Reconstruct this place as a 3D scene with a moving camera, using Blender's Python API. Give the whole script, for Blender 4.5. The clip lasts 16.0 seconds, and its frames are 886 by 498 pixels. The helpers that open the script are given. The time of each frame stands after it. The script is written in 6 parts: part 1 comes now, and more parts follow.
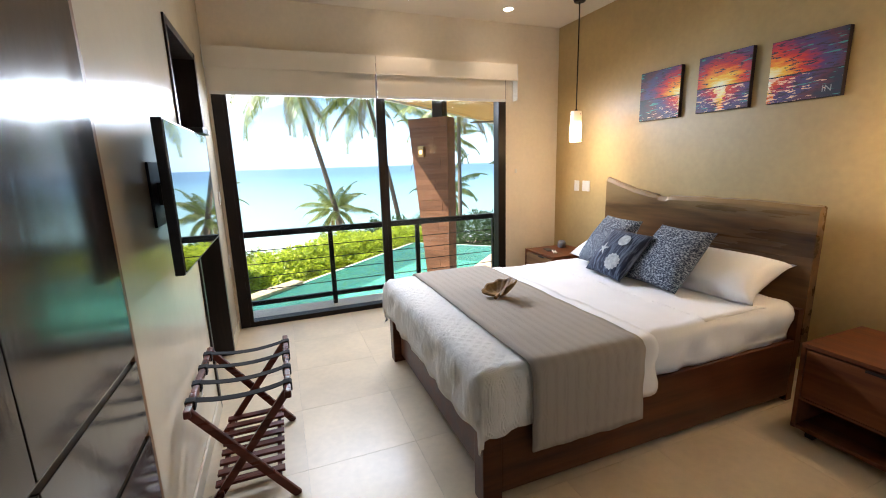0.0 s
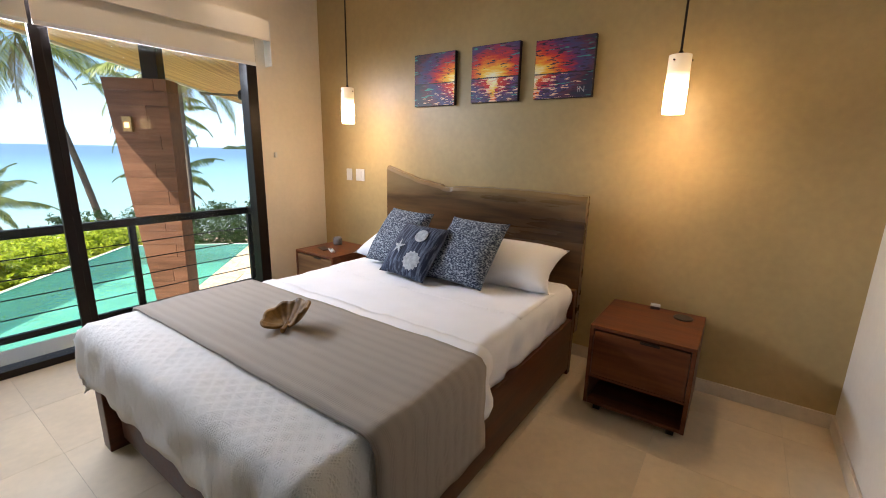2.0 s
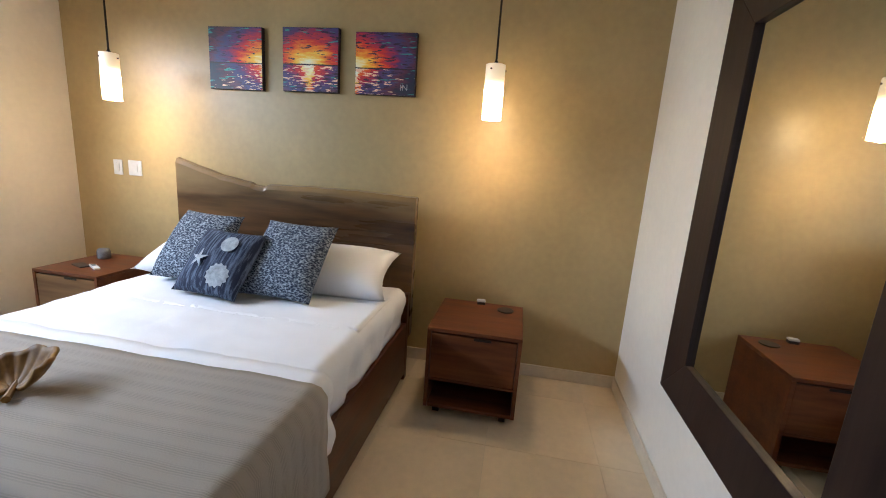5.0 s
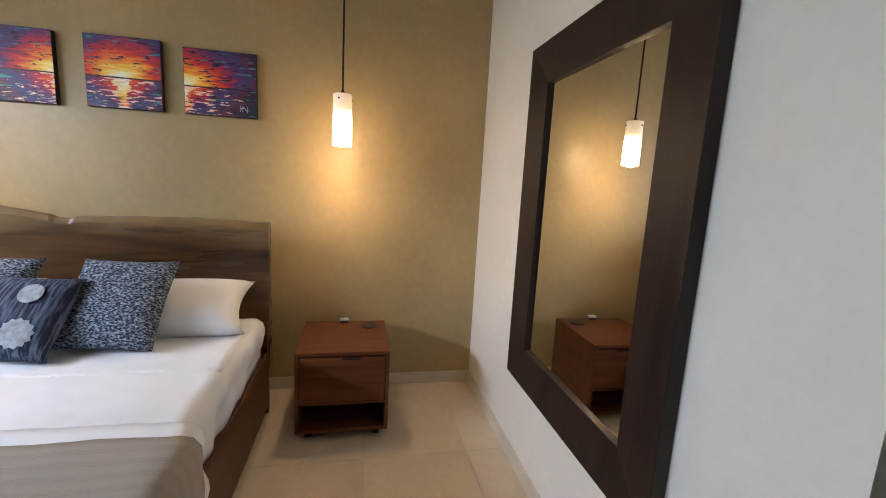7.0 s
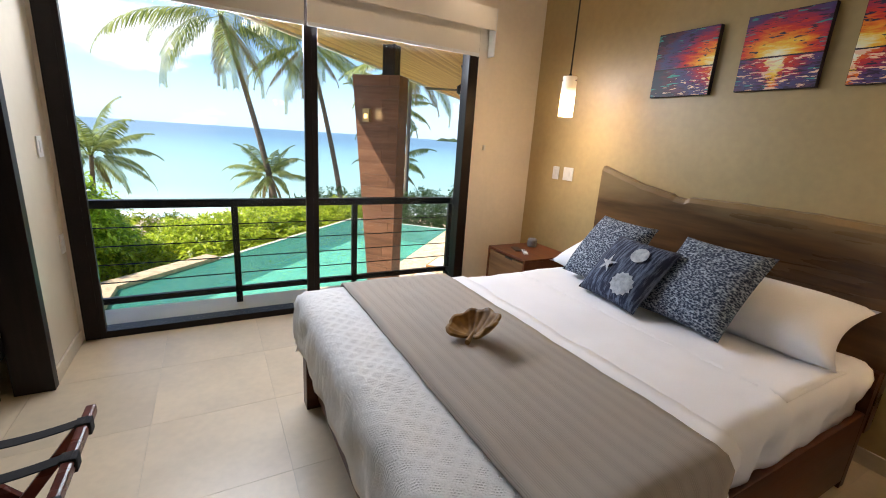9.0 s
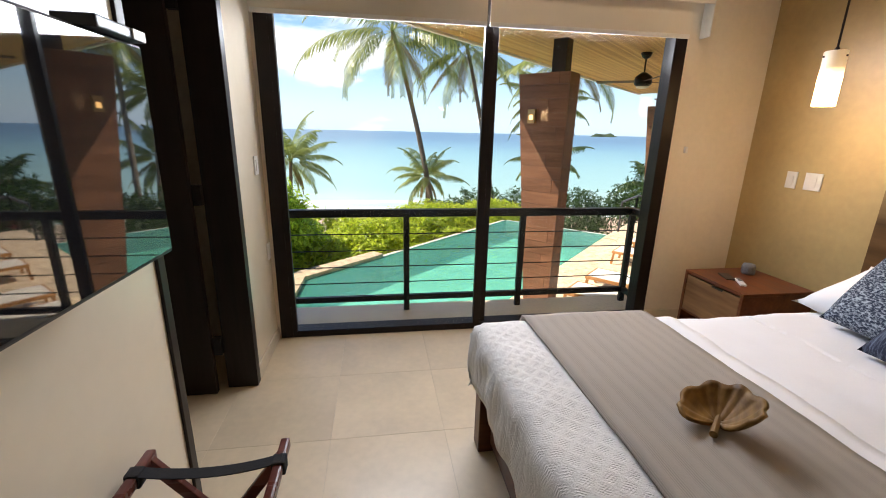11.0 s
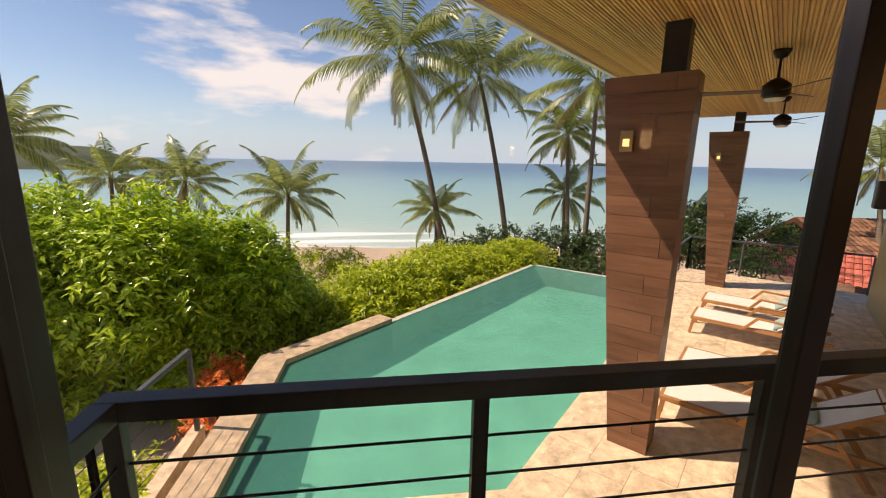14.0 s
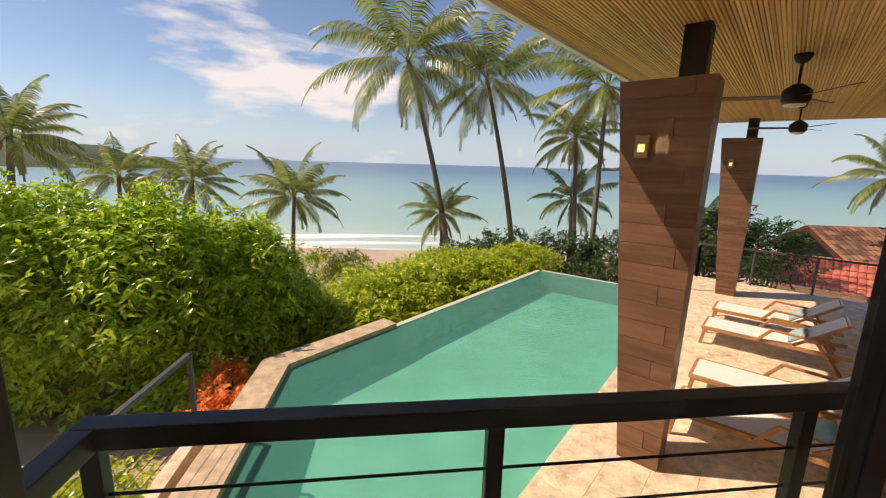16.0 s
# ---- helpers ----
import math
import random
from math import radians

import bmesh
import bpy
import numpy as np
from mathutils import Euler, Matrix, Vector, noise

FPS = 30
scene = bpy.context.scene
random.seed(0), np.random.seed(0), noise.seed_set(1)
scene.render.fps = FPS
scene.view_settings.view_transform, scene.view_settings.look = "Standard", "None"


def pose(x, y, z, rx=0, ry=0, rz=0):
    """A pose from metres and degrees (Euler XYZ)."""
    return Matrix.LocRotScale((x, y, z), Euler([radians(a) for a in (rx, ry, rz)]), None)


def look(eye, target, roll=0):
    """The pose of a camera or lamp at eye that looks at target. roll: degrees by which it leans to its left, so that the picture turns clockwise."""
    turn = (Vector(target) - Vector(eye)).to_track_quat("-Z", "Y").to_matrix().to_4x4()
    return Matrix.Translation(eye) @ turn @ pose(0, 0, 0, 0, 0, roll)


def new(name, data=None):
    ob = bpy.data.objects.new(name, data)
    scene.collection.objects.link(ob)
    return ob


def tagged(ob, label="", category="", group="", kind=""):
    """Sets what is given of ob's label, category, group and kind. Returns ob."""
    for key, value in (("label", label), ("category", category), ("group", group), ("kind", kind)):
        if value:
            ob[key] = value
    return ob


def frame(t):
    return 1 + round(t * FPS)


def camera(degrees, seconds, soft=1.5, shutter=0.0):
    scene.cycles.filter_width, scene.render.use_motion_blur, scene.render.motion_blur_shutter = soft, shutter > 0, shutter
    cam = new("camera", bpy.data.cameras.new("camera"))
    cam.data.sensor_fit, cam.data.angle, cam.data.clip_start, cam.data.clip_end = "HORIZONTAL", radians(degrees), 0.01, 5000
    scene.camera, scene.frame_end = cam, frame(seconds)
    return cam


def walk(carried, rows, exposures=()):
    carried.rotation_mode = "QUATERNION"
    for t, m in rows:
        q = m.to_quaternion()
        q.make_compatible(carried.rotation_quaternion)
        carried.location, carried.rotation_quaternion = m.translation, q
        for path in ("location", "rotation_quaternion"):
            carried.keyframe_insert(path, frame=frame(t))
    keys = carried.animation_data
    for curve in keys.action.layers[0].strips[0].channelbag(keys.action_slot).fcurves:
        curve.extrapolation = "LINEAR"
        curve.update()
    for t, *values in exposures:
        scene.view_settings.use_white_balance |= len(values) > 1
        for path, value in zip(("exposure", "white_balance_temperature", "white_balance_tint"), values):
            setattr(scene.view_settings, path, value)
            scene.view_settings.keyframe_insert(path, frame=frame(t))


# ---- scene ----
cam = camera(93.2, 16.0, soft=1.0)
PATH = [
    (0, (-0.087, 0.468, 1.577), (0.616, 2.298, 1.177), -1.7),
    (0.5, (-0.106, 0.753, 1.541), (1.115, 2.289, 1.155), -1.5),
    (1, (-0.122, 0.939, 1.543), (1.377, 2.201, 1.146), -1.1),
    (1.5, (-0.05, 1.052, 1.536), (1.543, 2.184, 1.108), 0.2),
    (2, (0.113, 1.153, 1.529), (1.706, 2.274, 1.076), 1.2),
    (2.5, (0.217, 1.191, 1.532), (1.817, 2.291, 1.052), 1.7),
    (3, (0.259, 1.225, 1.522), (1.867, 2.305, 1.023), 2.0),
    (3.5, (0.262, 1.23, 1.519), (1.889, 2.273, 1.005), 2.4),
    (4, (0.257, 1.232, 1.512), (1.917, 2.221, 0.995), 2.8),
    (4.5, (0.266, 1.249, 1.507), (2.02, 2.076, 1.015), 3.5),
    (5, (0.262, 1.317, 1.508), (2.19, 1.649, 1.095), 4.0),
    (5.2, (0.224, 1.348, 1.516), (2.188, 1.435, 1.146), 3.9),
    (6.25, (0.165, 1.40, 1.55), (1.95, 0.64, 1.215), 3.5),
    (7.3, (0.113, 1.448, 1.577), (2.084, 1.348, 1.256), 3.1),
    (7.5, (0.139, 1.483, 1.567), (2.106, 1.608, 1.228), 3.2),
    (8, (0.216, 1.521, 1.541), (1.999, 2.335, 1.144), 4.0),
    (8.5, (0.272, 1.487, 1.515), (1.688, 2.824, 1.059), 4.2),
    (9, (0.272, 1.46, 1.515), (1.219, 3.148, 1.01), 3.8),
    (9.5, (0.236, 1.441, 1.529), (0.717, 3.305, 0.989), 2.5),
    (9.7, (0.209, 1.412, 1.55), (0.537, 3.307, 1.002), 1.9),
    (12, (0.178, 2.699, 1.564), (0.461, 4.608, 1.037), 0.8),
    (12.5, (0.184, 3.201, 1.559), (0.442, 5.121, 1.064), 0.4),
    (13, (0.208, 3.625, 1.576), (0.464, 5.554, 1.112), 0.7),
    (13.5, (0.19, 4.027, 1.578), (0.451, 5.961, 1.144), 0.8),
    (14, (0.109, 4.258, 1.585), (0.398, 6.195, 1.176), 1.0),
    (14.5, (0.088, 4.366, 1.59), (0.411, 6.299, 1.191), 1.2),
    (15, (0.096, 4.393, 1.6), (0.438, 6.323, 1.2), 1.5),
    (15.5, (0.1, 4.39, 1.594), (0.422, 6.324, 1.197), 1.6),
    (16, (0.101, 4.381, 1.594), (0.367, 6.323, 1.197), 1.7),
]
EXPOSURES = [(0, 1.60, 6300, 17), (1, 1.40, 6400, 19), (3, 1.30, 6350, 19), (5, 1.50, 5600, 13), (6.3, 1.50, 5900, 15), (7.5, 1.50, 5750, 17), (8.5, 1.32, 6200, 18), (9.5, 1.06, 6550, 18), (12, 1.0, 7500, 27), (12.5, 0.97, 9900, 44), (13, 0.43, 9500, 43), (13.5, 0.26, 8500, 36), (14.5, 0.26, 7650, 29), (16, 0.26, 7650, 29)]
walk(cam, [(t, look(eye, target, roll)) for t, eye, target, roll in PATH], EXPOSURES)


# ---- world, sun and large lights ----
SUN_ELEV, SUN_AZ = 50.5, 167.0  # azimuth of the sun, counter-clockwise from +x
world = bpy.data.worlds.new("world")
scene.world = world
world.use_nodes = True
wn, wl = world.node_tree.nodes, world.node_tree.links
wn.clear()
w_out, w_bg, w_sky = wn.new("ShaderNodeOutputWorld"), wn.new("ShaderNodeBackground"), wn.new("ShaderNodeTexSky")
w_sky.sky_type, w_sky.sun_disc = "NISHITA", False
w_sky.dust_density, w_sky.altitude, w_sky.ozone_density = 0.1, 0, 1.3
w_sky.sun_elevation, w_sky.sun_rotation = radians(SUN_ELEV), radians(90 - SUN_AZ)
w_tc, w_map, w_noise, w_ramp, w_mix = (wn.new("ShaderNodeTexCoord"), wn.new("ShaderNodeMapping"), wn.new("ShaderNodeTexNoise"),
                                       wn.new("ShaderNodeValToRGB"), wn.new("ShaderNodeMix"))
w_map.inputs["Scale"].default_value = (1.6, 1.2, 6.0)
w_map.inputs["Location"].default_value = (0.25, 0.6, 0.1)
w_noise.inputs["Scale"].default_value, w_noise.inputs["Detail"].default_value, w_noise.inputs["Roughness"].default_value = 1.5, 8, 0.56
w_ramp.color_ramp.elements[0].position, w_ramp.color_ramp.elements[1].position = 0.545, 0.645
w_mix.data_type = "RGBA"
w_mix.inputs["B"].default_value = (7.5, 8.0, 8.3, 1)
wl.new(w_tc.outputs["Generated"], w_map.inputs["Vector"])
wl.new(w_map.outputs["Vector"], w_noise.inputs["Vector"])
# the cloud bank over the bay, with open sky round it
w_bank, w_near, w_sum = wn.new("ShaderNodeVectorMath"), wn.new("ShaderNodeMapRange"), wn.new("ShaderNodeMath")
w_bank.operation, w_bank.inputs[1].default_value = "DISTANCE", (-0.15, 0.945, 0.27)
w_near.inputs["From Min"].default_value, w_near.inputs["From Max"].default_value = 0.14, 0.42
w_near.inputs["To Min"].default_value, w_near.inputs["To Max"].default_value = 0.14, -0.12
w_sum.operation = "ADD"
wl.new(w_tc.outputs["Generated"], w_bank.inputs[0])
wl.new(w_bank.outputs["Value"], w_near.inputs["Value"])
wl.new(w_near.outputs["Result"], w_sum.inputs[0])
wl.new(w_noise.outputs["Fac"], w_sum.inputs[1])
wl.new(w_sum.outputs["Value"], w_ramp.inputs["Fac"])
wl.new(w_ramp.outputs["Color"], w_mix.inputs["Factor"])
# pale haze above the horizon
w_sep, w_mr, w_haze = wn.new("ShaderNodeSeparateXYZ"), wn.new("ShaderNodeMapRange"), wn.new("ShaderNodeMix")
w_haze.data_type = "RGBA"
w_haze.inputs["B"].default_value = (4.1, 5.8, 7.7, 1)
w_mr.inputs["From Min"].default_value, w_mr.inputs["From Max"].default_value = -0.02, 0.13
w_mr.inputs["To Min"].default_value, w_mr.inputs["To Max"].default_value = 0.95, 0.0
wl.new(w_tc.outputs["Generated"], w_sep.inputs["Vector"])
wl.new(w_sep.outputs["Z"], w_mr.inputs["Value"])
wl.new(w_mr.outputs["Result"], w_haze.inputs["Factor"])
w_clear = wn.new("ShaderNodeVectorMath")
w_clear.operation, w_clear.inputs[1].default_value = "MULTIPLY", (0.80, 0.95, 1.08)
wl.new(w_sky.outputs["Color"], w_clear.inputs[0])
wl.new(w_clear.outputs["Vector"], w_haze.inputs["A"])
wl.new(w_haze.outputs["Result"], w_mix.inputs["A"])
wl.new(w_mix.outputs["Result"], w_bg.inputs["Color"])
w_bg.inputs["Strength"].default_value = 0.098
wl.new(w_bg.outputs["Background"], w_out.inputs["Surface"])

_d = bpy.data.lights.new("sun", "SUN")
_d.energy, _d.angle, _d.color = 5.0, radians(0.6), (1.0, 0.92, 0.78)
sun = new("sun", _d)
_e, _a = radians(SUN_ELEV), radians(SUN_AZ)
sun.matrix_world = look((0, 0, 40), Vector((0, 0, 40)) - Vector((math.cos(_e) * math.cos(_a), math.cos(_e) * math.sin(_a), math.sin(_e))))


def area_light(name, eye, target, sx, sy, watts, colour):
    d = bpy.data.lights.new(name, "AREA")
    d.shape, d.size, d.size_y, d.energy, d.color, d.spread = "RECTANGLE", sx, sy, watts, colour, radians(150)
    ob = new(name, d)
    ob.matrix_world = look(eye, target)
    return ob


# daylight of the glazed opening
area_light("window_daylight", (0.95, 5.16, 2.28), (1.05, 2.2, 1.30), 2.4, 0.34, 40, (0.80, 0.90, 1.0))


def point_light(name, at, watts, radius, colour):
    d = bpy.data.lights.new(name, "POINT")
    d.energy, d.shadow_soft_size, d.color = watts, radius, colour
    ob = new(name, d)
    ob.location = at
    return ob


def spot_light(name, at, watts, colour, degrees=110):
    d = bpy.data.lights.new(name, "SPOT")
    d.energy, d.shadow_soft_size, d.color, d.spot_size, d.spot_blend = watts, 0.05, colour, radians(degrees), 0.6
    ob = new(name, d)
    ob.location = at
    return ob


WARM = (1.0, 0.72, 0.42)

# ---- materials ----


def _nodes(name):
    m = bpy.data.materials.new(name)
    m.use_nodes = True
    n, l = m.node_tree.nodes, m.node_tree.links
    return m, n, l, n["Principled BSDF"]


def surface(name, colour, rough=0.6, var=0.18, scale=5.0, fine=60.0, bump=0.15, stretch=(1, 1, 1), metal=0.0, second=None, piece=0.0, coat=0.0, spec=0.5):
    """Two-scale procedural surface: broad stains and fine grain, with relief."""
    m, n, l, b = _nodes(name)
    tc, mp = n.new("ShaderNodeTexCoord"), n.new("ShaderNodeMapping")
    mp.inputs["Scale"].default_value = stretch
    l.new(tc.outputs["Object"], mp.inputs["Vector"])
    big, small = n.new("ShaderNodeTexNoise"), n.new("ShaderNodeTexNoise")
    big.inputs["Scale"].default_value, big.inputs["Detail"].default_value = scale, 6
    small.inputs["Scale"].default_value, small.inputs["Detail"].default_value = fine, 4
    if piece:
        info, add, sc = n.new("ShaderNodeObjectInfo"), n.new("ShaderNodeVectorMath"), n.new("ShaderNodeMath")
        sc.operation, sc.inputs[1].default_value = "MULTIPLY", 37.0
        l.new(info.outputs["Random"], sc.inputs[0])
        l.new(mp.outputs["Vector"], add.inputs[0])
        l.new(sc.outputs["Value"], add.inputs[1])
        src = add.outputs["Vector"]
    else:
        src = mp.outputs["Vector"]
    l.new(src, big.inputs["Vector"])
    l.new(src, small.inputs["Vector"])
    c = Vector(colour)
    other = Vector(second) if second else c * (1 - 2 * var)
    r = n.new("ShaderNodeValToRGB")
    r.color_ramp.elements[0].position, r.color_ramp.elements[1].position = 0.32, 0.68
    r.color_ramp.elements[0].color, r.color_ramp.elements[1].color = (*other, 1), (*(c * (1 + 0.4 * var)), 1)
    mixf = n.new("ShaderNodeMath")
    mixf.operation, mixf.inputs[2].default_value = "MULTIPLY_ADD", 0.0
    l.new(big.outputs["Fac"], mixf.inputs[0])
    mixf.inputs[1].default_value = 0.7
    sm = n.new("ShaderNodeMath")
    sm.operation, sm.inputs[1].default_value = "MULTIPLY_ADD", 0.3
    l.new(small.outputs["Fac"], sm.inputs[0])
    l.new(mixf.outputs["Value"], sm.inputs[2])
    l.new(sm.outputs["Value"], r.inputs["Fac"])
    col = r.outputs["Color"]
    if piece:
        hs, mr = n.new("ShaderNodeHueSaturation"), n.new("ShaderNodeMapRange")
        mr.inputs["To Min"].default_value, mr.inputs["To Max"].default_value = 1 - piece, 1 + piece
        l.new(info.outputs["Random"], mr.inputs["Value"])
        l.new(mr.outputs["Result"], hs.inputs["Value"])
        l.new(col, hs.inputs["Color"])
        col = hs.outputs["Color"]
    l.new(col, b.inputs["Base Color"])
    rr = n.new("ShaderNodeMapRange")
    rr.inputs["To Min"].default_value, rr.inputs["To Max"].default_value = max(0.02, rough - 0.1), min(1, rough + 0.1)
    l.new(big.outputs["Fac"], rr.inputs["Value"])
    l.new(rr.outputs["Result"], b.inputs["Roughness"])
    b.inputs["Metallic"].default_value, b.inputs["Coat Weight"].default_value = metal, coat
    b.inputs["Coat Roughness"].default_value = 0.10
    b.inputs["Specular IOR Level"].default_value = spec
    if bump:
        bp = n.new("ShaderNodeBump")
        bp.inputs["Strength"].default_value, bp.inputs["Distance"].default_value = bump, 0.01
        l.new(sm.outputs["Value"], bp.inputs["Height"])
        l.new(bp.outputs["Normal"], b.inputs["Normal"])
    return m


def wood(name, dark, light, along=0, rough=0.4, piece=0.0, coat=0.0, scale=7.0, spec=0.28):
    st = [scale, scale, scale]
    st[along] = scale * 0.09
    return surface(name, light, rough, scale=1.6, fine=7, bump=0.12, stretch=st, second=dark, piece=piece, coat=coat, spec=spec)


def _gloss(n, l, fr, mx, least):
    """Gloss that grows towards grazing angles, alike on both sides of a thin sheet."""
    fr.inputs["Blend"].default_value = 0.5
    p, a = n.new("ShaderNodeMath"), n.new("ShaderNodeMath")
    p.operation, p.inputs[1].default_value = "POWER", 5.0
    a.operation, a.inputs[1].default_value, a.inputs[2].default_value = "MULTIPLY_ADD", 0.8, least
    l.new(fr.outputs["Facing"], p.inputs[0])
    l.new(p.outputs["Value"], a.inputs[0])
    l.new(a.outputs["Value"], mx.inputs["Fac"])


def glass(name, tint=(0.96, 0.98, 0.97), rough=0.0):
    m, n, l, b = _nodes(name)
    n.remove(b)
    out = n["Material Output"]
    tr, gl, mx, fr = n.new("ShaderNodeBsdfTransparent"), n.new("ShaderNodeBsdfGlossy"), n.new("ShaderNodeMixShader"), n.new("ShaderNodeLayerWeight")
    tr.inputs["Color"].default_value = (*tint, 1)
    gl.inputs["Roughness"].default_value = rough
    _gloss(n, l, fr, mx, 0.008)
    l.new(tr.outputs["BSDF"], mx.inputs[1])
    l.new(gl.outputs["BSDF"], mx.inputs[2])
    l.new(mx.outputs["Shader"], out.inputs["Surface"])
    return m


def glow(name, colour, strength):
    m, n, l, b = _nodes(name)
    b.inputs["Base Color"].default_value = (*colour, 1)
    b.inputs["Emission Color"].default_value = (*colour, 1)
    b.inputs["Emission Strength"].default_value = strength
    return m


M_CREAM = surface("cream_plaster", (0.78, 0.70, 0.58), 0.42, var=0.06, scale=1.6, fine=26, bump=0.03)
M_POLISHED = surface("polished_plaster", (0.74, 0.66, 0.52), 0.20, var=0.03, scale=1.8, fine=18, bump=0.0)
M_TAN = surface("tan_plaster", (0.458, 0.340, 0.155), 0.38, var=0.10, scale=1.5, fine=22, bump=0.03)
M_WHITE = surface("white_plaster", (0.80, 0.755, 0.67), 0.45, var=0.05, scale=1.8, fine=30, bump=0.03)
M_CEIL = surface("ceiling_paint", (0.80, 0.74, 0.64), 0.7, var=0.04, scale=2, fine=40, bump=0.02)
M_TILE = surface("porcelain_tile", (0.69, 0.565, 0.39), 0.36, var=0.085, scale=2.6, fine=24, bump=0.01, piece=0.03)
M_GROUT = surface("grout", (0.59, 0.505, 0.375), 0.8, var=0.1)
M_FRAME = surface("dark_bronze_frame", (0.016, 0.010, 0.008), 0.38, var=0.15, scale=8, fine=70, bump=0.03, spec=0.22)
M_STEEL = surface("painted_steel", (0.016, 0.014, 0.014), 0.42, var=0.15, scale=10, fine=80, bump=0.04, spec=0.3)
M_MIRFRAME = wood("dark_mirror_wood", (0.012, 0.007, 0.006), (0.034, 0.019, 0.014), along=2, rough=0.45)
M_CABLE = surface("cable", (0.03, 0.03, 0.035), 0.35, metal=0.6)
M_GLASS = glass("window_glass")
M_WENGE = wood("dark_lacquered_wood", (0.012, 0.008, 0.007), (0.03, 0.018, 0.014), along=2, rough=0.17, coat=0.35, spec=0.7)
M_DOORWOOD = wood("dark_door_wood", (0.010, 0.007, 0.006), (0.025, 0.015, 0.012), along=2, rough=0.4)


def live_edge_material():
    """Brown slab with long grain and a paler, olive sapwood band along the natural edge."""
    m = wood("live_edge_wood", (0.026, 0.011, 0.004), (0.150, 0.070, 0.022), along=1, rough=0.30, scale=5, spec=0.4)
    n, l = m.node_tree.nodes, m.node_tree.links
    b = n["Principled BSDF"]
    base = b.inputs["Base Color"].links[0].from_socket
    tc, sp, nz, mp, h, r, mx = (n.new("ShaderNodeTexCoord"), n.new("ShaderNodeSeparateXYZ"), n.new("ShaderNodeTexNoise"), n.new("ShaderNodeMapping"),
                                n.new("ShaderNodeMath"), n.new("ShaderNodeMapRange"), n.new("ShaderNodeMix"))
    mp.inputs["Scale"].default_value = (1, 1.6, 7)
    l.new(tc.outputs["Object"], mp.inputs["Vector"])
    l.new(mp.outputs["Vector"], nz.inputs["Vector"])
    l.new(tc.outputs["Object"], sp.inputs["Vector"])
    nz.inputs["Scale"].default_value, nz.inputs["Detail"].default_value = 1.3, 5
    h.operation, h.inputs[1].default_value = "MULTIPLY_ADD", 0.30
    l.new(nz.outputs["Fac"], h.inputs[0])
    l.new(sp.outputs["Z"], h.inputs[2])
    r.inputs["From Min"].default_value, r.inputs["From Max"].default_value = 1.27, 1.44
    r.inputs["To Max"].default_value = 0.85
    l.new(h.outputs["Value"], r.inputs["Value"])
    mx.data_type = "RGBA"
    mx.inputs["B"].default_value = (0.26, 0.165, 0.070, 1)
    l.new(r.outputs["Result"], mx.inputs["Factor"])
    l.new(base, mx.inputs["A"])
    l.new(mx.outputs["Result"], b.inputs["Base Color"])
    return m


M_BEDWOOD = wood("bed_wood", (0.036, 0.011, 0.005), (0.115, 0.038, 0.014), along=0, rough=0.36)
M_LIVE = live_edge_material()
M_NSWOOD = wood("reddish_wood", (0.070, 0.019, 0.008), (0.175, 0.056, 0.019), along=1, rough=0.36)
M_NSPALE = wood("pale_drawer_wood", (0.13, 0.06, 0.025), (0.26, 0.14, 0.06), along=1, rough=0.4)
M_RACK = wood("mahogany", (0.06, 0.014, 0.010), (0.13, 0.032, 0.020), along=0, rough=0.28)
M_SHEET = surface("white_cotton", (0.80, 0.80, 0.82), 0.85, var=0.03, scale=4, fine=180, bump=0.10)
M_MORTAR = surface("dark_mortar", (0.20, 0.125, 0.085), 0.9, var=0.2)
M_COLUMN = wood("wood_look_tile", (0.105, 0.048, 0.026), (0.225, 0.110, 0.062), along=0, rough=0.42, piece=0.09, scale=5)
M_COPING = surface("brown_coping_stone", (0.56, 0.42, 0.27), 0.65, var=0.22, scale=9, fine=45, bump=0.25)
M_TRAV = surface("travertine", (0.82, 0.64, 0.43), 0.6, var=0.26, scale=7, fine=38, bump=0.2, piece=0.07)
M_POOL = surface("pool_plaster", (0.20, 0.53, 0.42), 0.6, var=0.16, scale=1.6, fine=14, bump=0.02)


